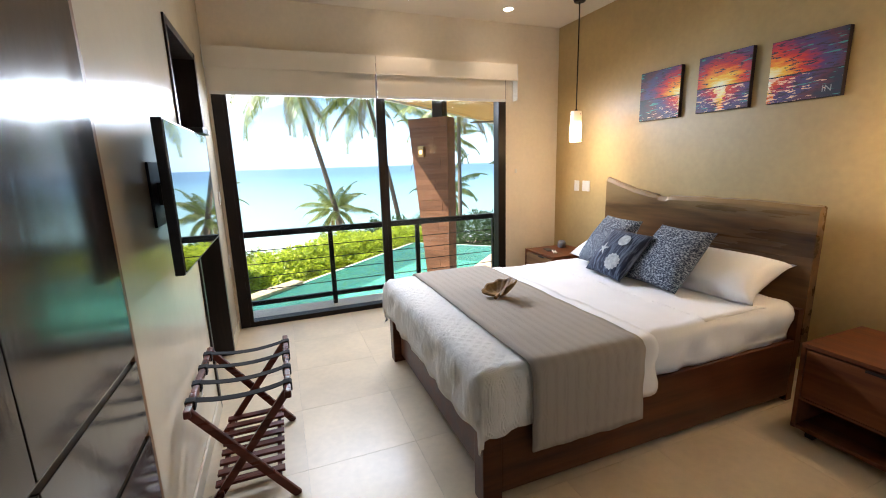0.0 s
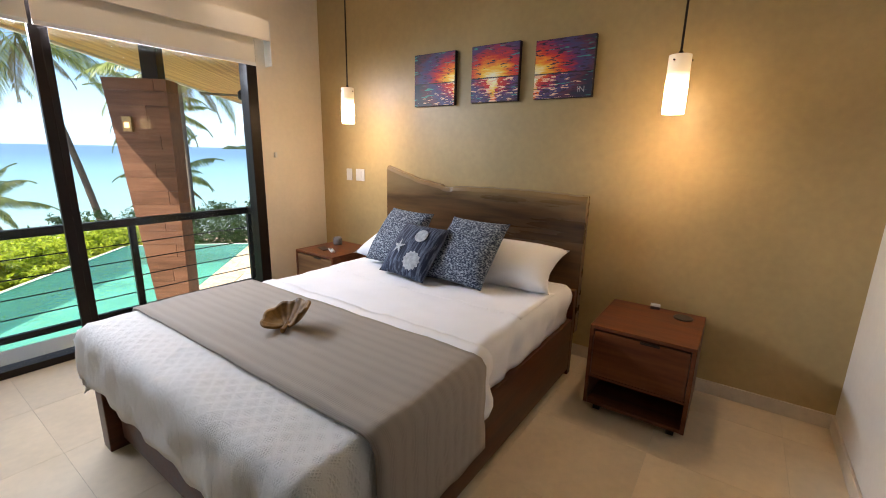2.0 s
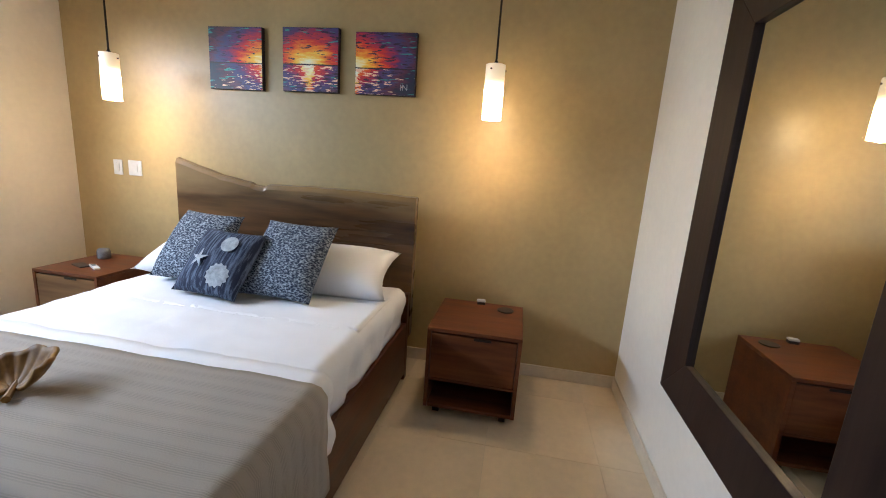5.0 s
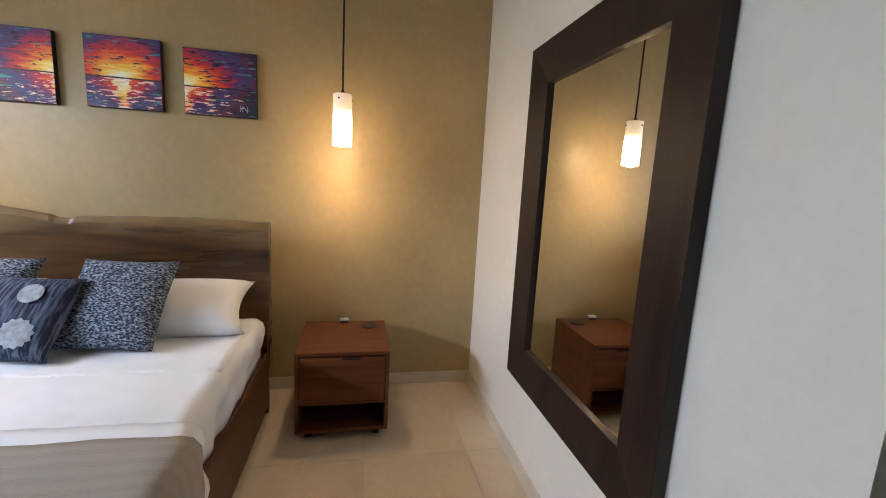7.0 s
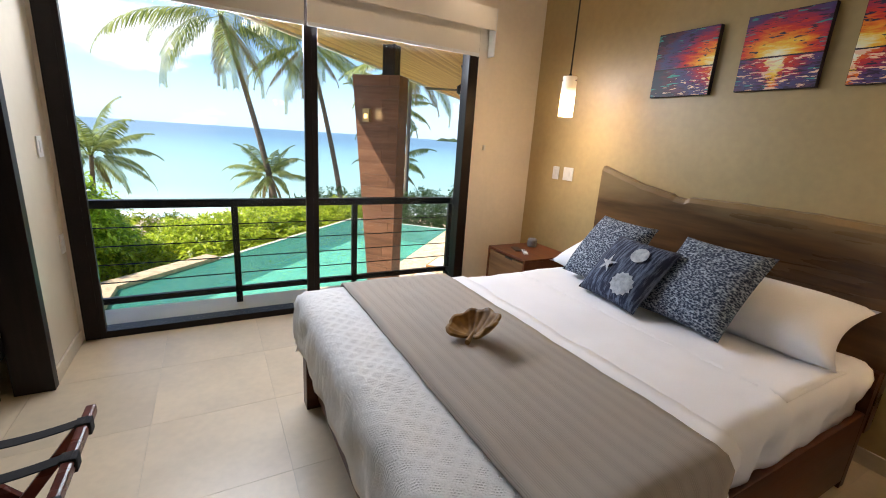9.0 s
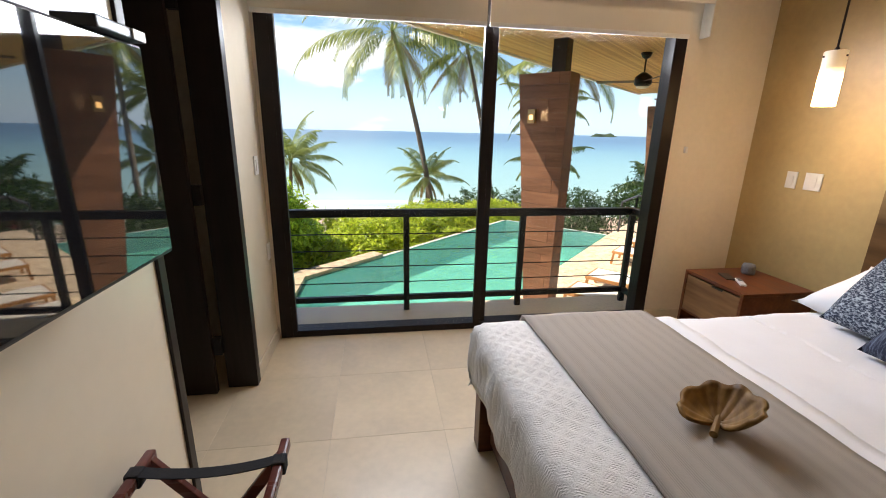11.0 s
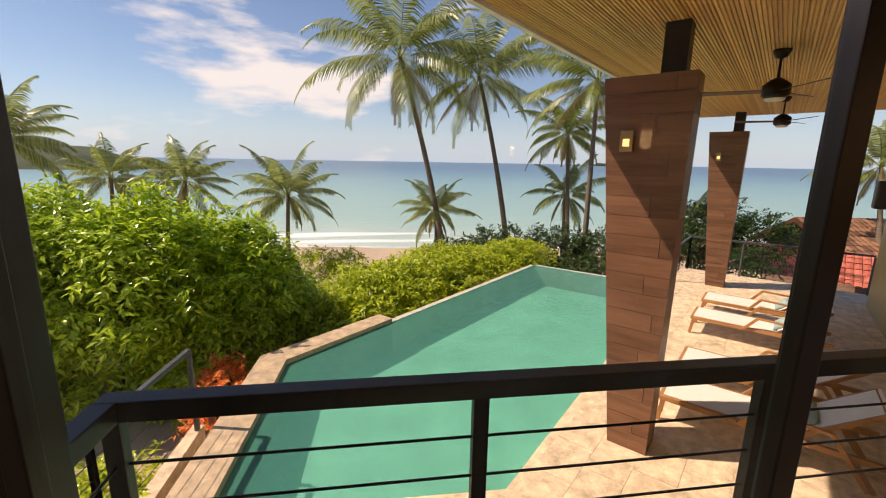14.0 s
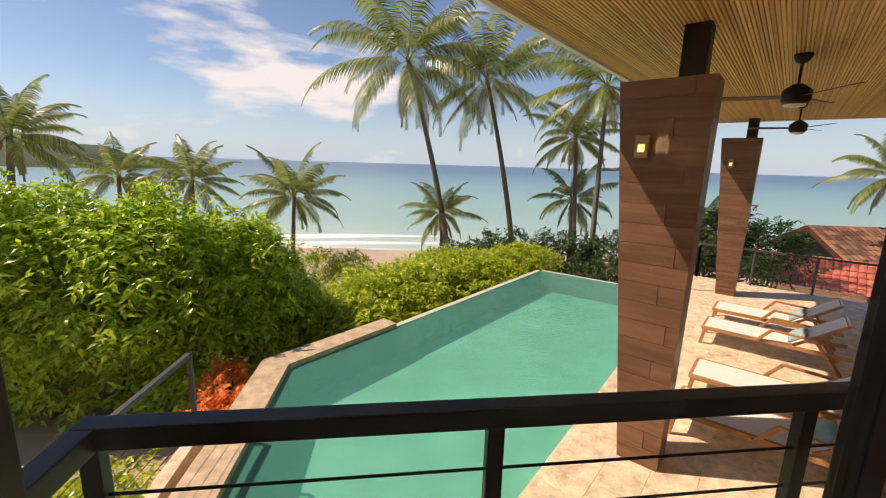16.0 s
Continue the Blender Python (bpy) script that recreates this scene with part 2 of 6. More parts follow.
def water(name, rough, scale, strength, ior=1.33):
    m, n, l, b = _nodes(name)
    n.remove(b)
    out = n["Material Output"]
    tr, gl, mx, fr = n.new("ShaderNodeBsdfTransparent"), n.new("ShaderNodeBsdfGlossy"), n.new("ShaderNodeMixShader"), n.new("ShaderNodeLayerWeight")
    tr.inputs["Color"].default_value = (0.62, 0.90, 0.82, 1)
    gl.inputs["Roughness"].default_value = rough
    nz, bp, tc = n.new("ShaderNodeTexNoise"), n.new("ShaderNodeBump"), n.new("ShaderNodeTexCoord")
    nz.inputs["Scale"].default_value, nz.inputs["Detail"].default_value = scale, 5
    bp.inputs["Strength"].default_value, bp.inputs["Distance"].default_value = strength, 0.02
    l.new(tc.outputs["Object"], nz.inputs["Vector"])
    l.new(nz.outputs["Fac"], bp.inputs["Height"])
    l.new(bp.outputs["Normal"], gl.inputs["Normal"])
    l.new(bp.outputs["Normal"], fr.inputs["Normal"])
    _gloss(n, l, fr, mx, 0.02)
    df, body = n.new("ShaderNodeBsdfDiffuse"), n.new("ShaderNodeMixShader")
    df.inputs["Color"].default_value = (0.065, 0.33, 0.265, 1)
    body.inputs["Fac"].default_value = 0.42
    l.new(tr.outputs["BSDF"], body.inputs[1])
    l.new(df.outputs["BSDF"], body.inputs[2])
    l.new(body.outputs["Shader"], mx.inputs[1])
    l.new(gl.outputs["BSDF"], mx.inputs[2])
    l.new(mx.outputs["Shader"], out.inputs["Surface"])
    return m


M_WATER = water("pool_water", 0.03, 8.0, 1.8)

# ---- builders ----


def root(name, at=(0, 0, 0), rz=0, label="", category="", group="", kind=""):
    ob = new(name)
    ob.empty_display_size = 0.1
    ob.matrix_basis = pose(*at, 0, 0, rz)
    return tagged(ob, label, category, group, kind)


def mesh_of(name, bm, material, smooth=False):
    me = bpy.data.meshes.new(name)
    bmesh.ops.recalc_face_normals(bm, faces=bm.faces)
    bm.to_mesh(me)
    bm.free()
    for p in me.polygons:
        p.use_smooth = smooth
    me.materials.append(material)
    return me


def part(name, bm, material, parent=None, label="", smooth=False):
    ob = new(name, mesh_of(name, bm, material, smooth))
    if parent:
        ob.parent = parent
    return tagged(ob, label)


def hexa(corners, bevel=0.0, bm=None):
    """A box from its eight corners: four below, four above."""
    bm = bm or bmesh.new()
    v = [bm.verts.new(c) for c in corners]
    for f in ((3, 2, 1, 0), (4, 5, 6, 7), (0, 1, 5, 4), (1, 2, 6, 5), (2, 3, 7, 6), (3, 0, 4, 7)):
        bm.faces.new([v[i] for i in f])
    if bevel:
        bmesh.ops.bevel(bm, geom=list({e for x in v for e in x.link_edges}), offset=bevel, segments=2, profile=0.6, affect="EDGES")
    return bm


def cuboid(lo, hi, bevel=0.0, bm=None):
    (a, b, c), (d, e, f) = lo, hi
    return hexa([(a, b, c), (d, b, c), (d, e, c), (a, e, c), (a, b, f), (d, b, f), (d, e, f), (a, e, f)], bevel, bm)


def prism(points, z0, z1, bm=None):
    bm = bm or bmesh.new()
    lo, hi = [bm.verts.new((x, y, z0)) for x, y in points], [bm.verts.new((x, y, z1)) for x, y in points]
    n = len(points)
    bm.faces.new(lo[::-1])
    bm.faces.new(hi)
    for i in range(n):
        bm.faces.new((lo[i], lo[(i + 1) % n], hi[(i + 1) % n], hi[i]))
    return bm


def rod(a, b, r0, r1=None, sides=10, bm=None, cap=True):
    """A round bar from a to b."""
    bm = bm or bmesh.new()
    a, b = Vector(a), Vector(b)
    q = (b - a).to_track_quat("Z", "Y")
    rings = []
    for p, r in ((a, r0), (b, r0 if r1 is None else r1)):
        rings.append([bm.verts.new(p + q @ Vector((r * math.cos(k * math.tau / sides), r * math.sin(k * math.tau / sides), 0))) for k in range(sides)])
    for k in range(sides):
        bm.faces.new((rings[0][k], rings[0][(k + 1) % sides], rings[1][(k + 1) % sides], rings[1][k]))
    if cap:
        bm.faces.new(rings[0][::-1])
        bm.faces.new(rings[1])
    return bm


def beam(a, b, w, h, bevel=0.0, bm=None):
    """A square bar from a to b, w across and h high."""
    a, b = Vector(a), Vector(b)
    d = (b - a).normalized()
    side = d.cross(Vector((0, 0, 1)))
    side = side.normalized() if side.length > 1e-4 else Vector((1, 0, 0))
    up = side.cross(d).normalized()
    s, t = side * w / 2, up * h / 2
    return hexa([a - s - t, a + s - t, b + s - t, b - s - t, a - s + t, a + s + t, b + s + t, b - s + t], bevel, bm)


def lathe(profile, sides=20, bm=None, at=(0, 0, 0)):
    """Turns (radius, height) pairs about z."""
    bm = bm or bmesh.new()
    rings = []
    for r, z in profile:
        rings.append([bm.verts.new((at[0] + r * math.cos(k * math.tau / sides), at[1] + r * math.sin(k * math.tau / sides), at[2] + z)) for k in range(sides)])
    for p, q in zip(rings, rings[1:]):
        for k in range(sides):
            bm.faces.new((p[k], p[(k + 1) % sides], q[(k + 1) % sides], q[k]))
    bm.faces.new(rings[0][::-1])
    bm.faces.new(rings[-1])
    return bm


def structure(name, bm, material, label="", smooth=False):
    ob = part(name, bm, material, None, label, smooth)
    ob["kind"] = "structure"
    return ob


# ---- the room ----
WX, GY, LX, MY, CZ = 3.19, 4.95, -0.60, 0.52, 3.10
structure("floor", cuboid((-2.4, -2.0, -0.20), (WX + 0.2, GY, -0.0022)), M_GROUT, "beige porcelain tile floor of the bedroom")
structure("wall_east", cuboid((WX, MY - 0.2, -0.2), (WX + 0.2, GY + 0.2, CZ)), M_TAN, "tan polished plaster wall behind the bed")
structure("wall_south", cuboid((0.62, MY - 0.2, -0.2), (WX, MY, CZ)), M_WHITE, "white plaster wall behind the large mirror")
structure("ceiling", cuboid((-2.4, -2.0, CZ), (WX + 0.2, GY + 0.2, CZ + 0.2)), M_CEIL, "cream painted bedroom ceiling")
DOOR_Y0, DOOR_Y1, DOOR_Z = 3.40, 4.37, 2.45
structure("wall_west", cuboid((LX - 0.15, -2.0, -0.2), (LX, DOOR_Y0, CZ)), M_POLISHED, "polished cream plaster wall beside the wardrobe")
structure("wall_west_pier", cuboid((LX - 0.15, DOOR_Y1, -0.2), (LX, GY, CZ)), M_POLISHED, "narrow cream plaster pier beside the glass door")
structure("wall_west_lintel", cuboid((LX - 0.15, DOOR_Y0, DOOR_Z), (LX, DOOR_Y1, CZ)), M_POLISHED, "cream plaster wall over the dark door")
WIN_X0, WIN_X1, WIN_Z = -0.575, 2.464, 2.60
structure("wall_north", cuboid((WIN_X1, GY, -0.2), (WX, GY + 0.2, CZ)), M_CREAM, "cream plaster wall beside the glass door")
structure("wall_north_lintel", cuboid((WIN_X0, GY, WIN_Z), (WIN_X1, GY + 0.2, CZ)), M_CREAM, "cream plaster wall over the glass door")
structure("wall_north_west", cuboid((-2.4, GY, -0.2), (WIN_X0, GY + 0.2, CZ)), M_CREAM, "cream plaster outer wall")
# entrance passage and bathroom that close the place
structure("wall_passage", cuboid((0.62, -2.0, -0.2), (0.82, MY - 0.2, CZ)), M_WHITE, "white plaster wall of the entrance passage")
structure("wall_passage_end", cuboid((LX, -2.2, -0.2), (0.82, -2.0, CZ)), M_WHITE, "white plaster wall at the end of the passage")
structure("wall_bathroom_west", cuboid((-2.6, 2.2, -0.2), (-2.4, GY + 0.2, CZ)), M_CREAM, "cream bathroom wall")
structure("wall_bathroom_south", cuboid((-2.4, 2.2, -0.2), (LX - 0.15, 2.4, CZ)), M_CREAM, "cream bathroom wall")


def baseboard(name, lo, hi):
    structure(name, cuboid(lo, hi, 0.003), M_BASE, "pale stone skirting along the wall")


M_BASE = surface("stone_skirting", (0.66, 0.58, 0.45), 0.4, var=0.1, scale=4, fine=30, bump=0.02)
baseboard("baseboard_east", (WX - 0.014, MY + 0.001, 0.0), (WX - 0.001, GY - 0.001, 0.09))
baseboard("baseboard_south", (0.63, MY + 0.001, 0.0), (WX - 0.015, MY + 0.014, 0.09))
baseboard("baseboard_north", (WIN_X1 + 0.002, GY - 0.014, 0.0), (WX - 0.015, GY - 0.001, 0.09))
baseboard("baseboard_west", (LX + 0.001, 2.12, 0.0), (LX + 0.014, DOOR_Y0 - 0.002, 0.09))
baseboard("baseboard_pier", (LX + 0.001, DOOR_Y1 + 0.002, 0.0), (LX + 0.014, GY - 0.001, 0.09))

# glazed sliding door
win = root("window_1", (0, 0, 0), label="dark bronze framed sliding glass door to the balcony", category="glass door", kind="structure")
part("jamb", cuboid((WIN_X0, GY - 0.012, 0.0), (-0.485, GY + 0.11, WIN_Z), 0.004), M_FRAME, win)
part("jamb", cuboid((2.365, GY - 0.012, 0.0), (WIN_X1, GY + 0.11, WIN_Z), 0.004), M_FRAME, win)
part("head", cuboid((-0.485, GY, WIN_Z - 0.09), (2.365, GY + 0.11, WIN_Z - 0.001), 0.004), M_FRAME, win)
part("sill_track", cuboid((-0.485, GY - 0.012, 0.0), (2.365, GY + 0.11, 0.052), 0.004), M_FRAME, win)
part("mullion", cuboid((0.928, GY - 0.030, 0.052), (0.984, GY + 0.010, WIN_Z - 0.09), 0.004), M_FRAME, win)
part("mullion", cuboid((0.984, GY + 0.022, 0.052), (1.038, GY + 0.062, WIN_Z - 0.09), 0.004), M_FRAME, win)
part("stile", cuboid((-0.485, GY - 0.030, 0.052), (-0.450, GY + 0.010, WIN_Z - 0.09), 0.003), M_FRAME, win)
for a, b, y in ((-0.450, 0.928, GY - 0.012), (1.038, 2.365, GY + 0.040)):
    g = part("pane", cuboid((a, y, 0.052), (b, y + 0.006, WIN_Z - 0.09)), M_GLASS, win)
    g.visible_shadow = False

# ---- the balcony ----
structure("balcony_slab", cuboid((-0.86, GY + 0.11, -0.35), (2.72, 5.62, -0.04), 0.01), M_BASE, "pale stone balcony slab outside the glass door")
railing = root("balcony_railing", (0, 0, 0), label="dark steel balcony railing with horizontal cables", category="railing")
RY, RX0, RX1 = 5.475, -0.672, 2.58
part("top_rail", beam((RX0 - 0.03, RY, 0.872), (RX1 + 0.03, RY, 0.872), 0.065, 0.065, 0.004), M_STEEL, railing)
part("bottom_rail", beam((RX0, RY, 0.085), (RX1, RY, 0.085), 0.04, 0.05, 0.003), M_STEEL, railing)
for x in (RX0, 0.425, 1.492, RX1):
    part("post", cuboid((x - 0.026, RY - 0.02, -0.04), (x + 0.026, RY + 0.02, 0.840), 0.003), M_STEEL, railing)
for x in (RX0, RX1):
    part("side_rail", beam((x, GY + 0.2, 0.872), (x, RY - 0.033, 0.872), 0.065, 0.065, 0.004), M_STEEL, railing)
    part("side_bottom_rail", beam((x, GY + 0.2, 0.085), (x, RY - 0.02, 0.085), 0.04, 0.05, 0.003), M_STEEL, railing)
for k in range(4):
    z = 0.235 + 0.15 * k
    part("cable", rod((RX0, RY, z), (RX1, RY, z), 0.005, sides=8), M_CABLE, railing)
    for x in (RX0, RX1):
        part("cable", rod((x, GY + 0.2, z), (x, RY, z), 0.005, sides=8), M_CABLE, railing)

# ---- terrace, pool and roof, on axes turned against the room ----
AX, AY = Vector((0.731, 0.682)), Vector((0.682, -0.731))
C0 = Vector((2.585, 8.115))
TZ = -1.45


def uv(a, b):
    p = C0 + AX * a + AY * b
    return (p.x, p.y)


POOL = [(-1.42, 7.62), (-1.350, 10.41), uv(7.06, -4.43), uv(7.28, -0.93), (1.25, 7.54)]


def flat(points, z):
    bm = bmesh.new()
    bm.faces.new([bm.verts.new((x, y, z)) for x, y in points])
    return bm


def offset_poly(points, d):
    """Moves every edge of a clockwise outline outwards by d."""
    out, n = [], len(points)
    for i in range(n):
        p0, p1, p2 = (Vector(points[(i + k) % n]) for k in (-1, 0, 1))
        e1, e2 = (p1 - p0).normalized(), (p2 - p1).normalized()
        n1, n2 = Vector((-e1.y, e1.x)), Vector((-e2.y, e2.x))
        m = (n1 + n2).normalized()
        out.append(tuple(p1 + m * (d / max(0.4, m.dot(n1)))))
    return out


def wall_loop(points, z0, z1, bm=None):
    bm = bm or bmesh.new()
    lo, hi = [bm.verts.new((*p, z0)) for p in points], [bm.verts.new((*p, z1)) for p in points]
    for i in range(len(points)):
        j = (i + 1) % len(points)
        bm.faces.new((lo[i], lo[j], hi[j], hi[i]))
    bm.faces.new(lo)
    return bm


# ground: one sheet from the garden over the beach into the sea bed, to the horizon
def ground_height(x, y):
    shore = y + 0.12 * x
    base = -2.3 - 1.9 * max(0.0, min(1.0, (shore - 9) / 14)) - 2.6 * max(0.0, min(1.0, (shore - 23) / 12)) - 1.4 * max(0.0, min(1.0, (shore - 34) / 26))
    return base - 0.05 * max(0.0, min(30.0, shore - 60)) + 0.12 * noise.noise(Vector((x * 0.3, y * 0.3, 0)))


def ground_sheet():
    bm = bmesh.new()
    xs = [-3000, -800, -250, -120] + [-80 + 4 * k for k in range(56)] + [160, 250, 800, 3000]
    ys = [-60, -20, 0] + [4 + 2.5 * k for k in range(34)] + [100, 130, 200, 500, 1500, 4500]
    grid = [[bm.verts.new((x, y, ground_height(x, y))) for x in xs] for y in ys]
    for r, s in zip(grid, grid[1:]):
        for i in range(len(xs) - 1):
            bm.faces.new((r[i], r[i + 1], s[i + 1], s[i]))
    return bm


M_SAND = surface("sand_and_soil", (0.50, 0.38, 0.26), 0.9, var=0.15, scale=0.15, fine=5, bump=0.3)
structure("ground", ground_sheet(), M_SAND, "sandy garden slope and pale beach down to the sea", smooth=True)
SEA = -7.6


def sea_material():
    m, n, l, b = _nodes("sea_water")
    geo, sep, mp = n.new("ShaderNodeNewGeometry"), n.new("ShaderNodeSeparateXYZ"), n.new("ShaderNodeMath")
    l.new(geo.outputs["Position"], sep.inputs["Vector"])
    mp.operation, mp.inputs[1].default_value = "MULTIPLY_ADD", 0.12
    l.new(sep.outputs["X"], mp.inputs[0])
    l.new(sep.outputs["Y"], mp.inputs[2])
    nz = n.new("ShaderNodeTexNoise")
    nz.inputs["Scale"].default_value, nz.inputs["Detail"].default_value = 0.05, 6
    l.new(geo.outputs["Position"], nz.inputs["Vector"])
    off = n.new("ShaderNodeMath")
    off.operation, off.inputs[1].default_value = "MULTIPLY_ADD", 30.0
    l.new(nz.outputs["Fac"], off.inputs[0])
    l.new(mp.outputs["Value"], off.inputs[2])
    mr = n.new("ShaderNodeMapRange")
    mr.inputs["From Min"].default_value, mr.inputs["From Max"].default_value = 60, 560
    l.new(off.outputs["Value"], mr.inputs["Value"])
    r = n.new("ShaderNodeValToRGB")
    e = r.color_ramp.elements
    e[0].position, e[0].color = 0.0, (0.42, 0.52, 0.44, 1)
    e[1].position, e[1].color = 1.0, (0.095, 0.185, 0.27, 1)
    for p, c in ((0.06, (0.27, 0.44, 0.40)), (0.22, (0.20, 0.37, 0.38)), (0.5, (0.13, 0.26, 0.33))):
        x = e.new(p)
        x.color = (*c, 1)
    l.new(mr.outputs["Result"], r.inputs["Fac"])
    # surf lines near the beach
    wv, fr, mx = n.new("ShaderNodeTexNoise"), n.new("ShaderNodeValToRGB"), n.new("ShaderNodeMix")
    mpx = n.new("ShaderNodeMapping")
    mpx.inputs["Scale"].default_value = (0.03, 0.32, 0.1)
    l.new(geo.outputs["Position"], mpx.inputs["Vector"])
    l.new(mpx.outputs["Vector"], wv.inputs["Vector"])
    wv.inputs["Scale"].default_value, wv.inputs["Detail"].default_value = 1.0, 5
    near = n.new("ShaderNodeMapRange")
    near.inputs["From Min"].default_value, near.inputs["From Max"].default_value = 56, 70
    near.inputs["To Min"].default_value, near.inputs["To Max"].default_value = 0.09, -0.30
    l.new(mp.outputs["Value"], near.inputs["Value"])
    ad = n.new("ShaderNodeMath")
    l.new(wv.outputs["Fac"], ad.inputs[0])
    l.new(near.outputs["Result"], ad.inputs[1])
    fr.color_ramp.elements[0].position, fr.color_ramp.elements[1].position = 0.57, 0.70
    l.new(ad.outputs["Value"], fr.inputs["Fac"])
    mx.data_type = "RGBA"
    mx.inputs["B"].default_value = (0.85, 0.85, 0.82, 1)
    l.new(fr.outputs["Color"], mx.inputs["Factor"])
    l.new(r.outputs["Color"], mx.inputs["A"])
    l.new(mx.outputs["Result"], b.inputs["Base Color"])
    b.inputs["Roughness"].default_value = 0.35
    b.inputs["Specular IOR Level"].default_value = 0.35
    bp, n2 = n.new("ShaderNodeBump"), n.new("ShaderNodeTexNoise")
    mp2 = n.new("ShaderNodeMapping")
    mp2.inputs["Scale"].default_value = (0.12, 0.5, 0.3)
    l.new(geo.outputs["Position"], mp2.inputs["Vector"])
    l.new(mp2.outputs["Vector"], n2.inputs["Vector"])
    n2.inputs["Scale"].default_value, n2.inputs["Detail"].default_value = 1.2, 6
    bp.inputs["Strength"].default_value, bp.inputs["Distance"].default_value = 0.6, 0.5
    l.new(n2.outputs["Fac"], bp.inputs["Height"])
    l.new(bp.outputs["Normal"], b.inputs["Normal"])
    return m


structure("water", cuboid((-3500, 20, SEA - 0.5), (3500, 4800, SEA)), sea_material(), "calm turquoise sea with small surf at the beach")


def hill(name, pts, width, material, label):
    """A ridge along points (x, y, height) over the sea."""
    bm = bmesh.new()
    rows = []
    n = 40
    for k in range(n + 1):
        f = k / n * (len(pts) - 1)
        i = min(int(f), len(pts) - 2)
        p = Vector(pts[i]).lerp(Vector(pts[i + 1]), f - i)
        row = []
        for j in range(9):
            t = (j - 4) / 4
            h = p.z * max(0.0, 1 - t * t) ** 0.7 * (0.8 + 0.4 * noise.noise(Vector((k * 0.35, j * 0.5, 3))))
            row.append(bm.verts.new((p.x + 0.3 * width * t, p.y + width * t, SEA - 1 + h)))
        rows.append(row)
    for a, b in zip(rows, rows[1:]):
        for j in range(8):
            bm.faces.new((a[j], a[j + 1], b[j + 1], b[j]))
    return structure(name, bm, material, label, smooth=True)


M_HILL = surface("wooded_hill", (0.050, 0.085, 0.035), 0.95, var=0.35, scale=0.03, fine=0.25, bump=0.8)
hill("backdrop_headland", [(-620, 480, 4), (-420, 420, 34), (-300, 380, 30), (-215, 360, 16), (-170, 360, 3)], 60, M_HILL, "wooded headland across the bay")
hill("backdrop_point", [(1150, 760, 3), (1250, 770, 34), (1400, 790, 60), (1700, 800, 80)], 90, M_HILL, "distant green headland")
hill("backdrop_island", [(1040, 2000, 2), (1075, 2010, 22), (1115, 2010, 15), (1150, 2010, 24), (1180, 2000, 2)], 30, M_HILL, "small far island on the horizon")

# terrace
deck = structure("terrace_deck", prism([(-1.95, 5.3), (-1.95, 7.63), (1.25, 7.57), uv(7.25, -0.89), uv(9.9, -0.9), uv(9.9, 3.2), uv(-2.5, 3.2), (2.9, 5.3)], -2.4, TZ - 0.012), M_TRAV, "pale travertine terrace paving around the pool")
pool = root("pool", label="long turquoise infinity pool with stone edge", category="pool", kind="structure")
part("basin", wall_loop(POOL, TZ - 0.62, TZ - 0.02), M_POOL, pool, "turquoise pool lining")
part("water", flat(POOL, TZ - 0.034), M_WATER, pool, "clear pool water").visible_shadow = False
_o = offset_poly(POOL, 0.42)
bm = bmesh.new()
hexa([(*POOL[0], TZ - 1.3), (*_o[0], TZ - 1.3), (*_o[1], TZ - 1.3), (*POOL[1], TZ - 1.3), (*POOL[0], TZ + 0.05), (*_o[0], TZ + 0.05), (*_o[1], TZ + 0.05), (*POOL[1], TZ + 0.05)], 0, bm)
part("coping", bm, M_COPING, pool)
KINK = Vector(POOL[1]).lerp(Vector(POOL[2]), 0.27)
KO = KINK - AY * 0.36
bm = hexa([(*POOL[1], TZ - 1.3), (*_o[1], TZ - 1.3), (*KO, TZ - 1.3), (*KINK, TZ - 1.3), (*POOL[1], TZ + 0.05), (*_o[1], TZ + 0.05), (*KO, TZ + 0.05), (*KINK, TZ + 0.05)])
part("coping", bm, M_COPING, pool)
M_EDGE = surface("wet_stone_edge", (0.62, 0.60, 0.50), 0.3, var=0.1, scale=4, fine=30, bump=0.03)
bm = hexa([(*KINK, TZ - 1.3), *[(*(Vector(p) - AY * 0.14), TZ - 1.3) for p in (KINK, POOL[2])], (*POOL[2], TZ - 1.3), (*KINK, TZ - 0.03), *[(*(Vector(p) - AY * 0.14), TZ - 0.03) for p in (KINK, POOL[2])], (*POOL[2], TZ - 0.03)])
part("infinity_edge", bm, M_EDGE, pool, "wet pale infinity edge")
bm = hexa([(*POOL[2], TZ - 1.3), *[(*(Vector(p) + AX * 0.14), TZ - 1.3) for p in (POOL[2], POOL[3])], (*POOL[3], TZ - 1.3), (*POOL[2], TZ - 0.03), *[(*(Vector(p) + AX * 0.14), TZ - 0.03) for p in (POOL[2], POOL[3])], (*POOL[3], TZ - 0.03)])
part("infinity_edge", bm, M_EDGE, pool, "wet pale infinity edge")

# roof over the terrace with cane soffit
SZ = 2.850
RB0, RA1 = -1.0, 9.15
roof_pts = [uv(RA1, RB0), uv(RA1, 3.2), uv(-0.98, 3.2), (-1.98, GY + 0.21)]
M_FASCIA = surface("white_fascia", (0.75, 0.70, 0.62), 0.6, var=0.06)
structure("terrace_roof", prism(roof_pts, SZ + 0.03, SZ + 0.38), M_FASCIA, "pale roof slab over the terrace")


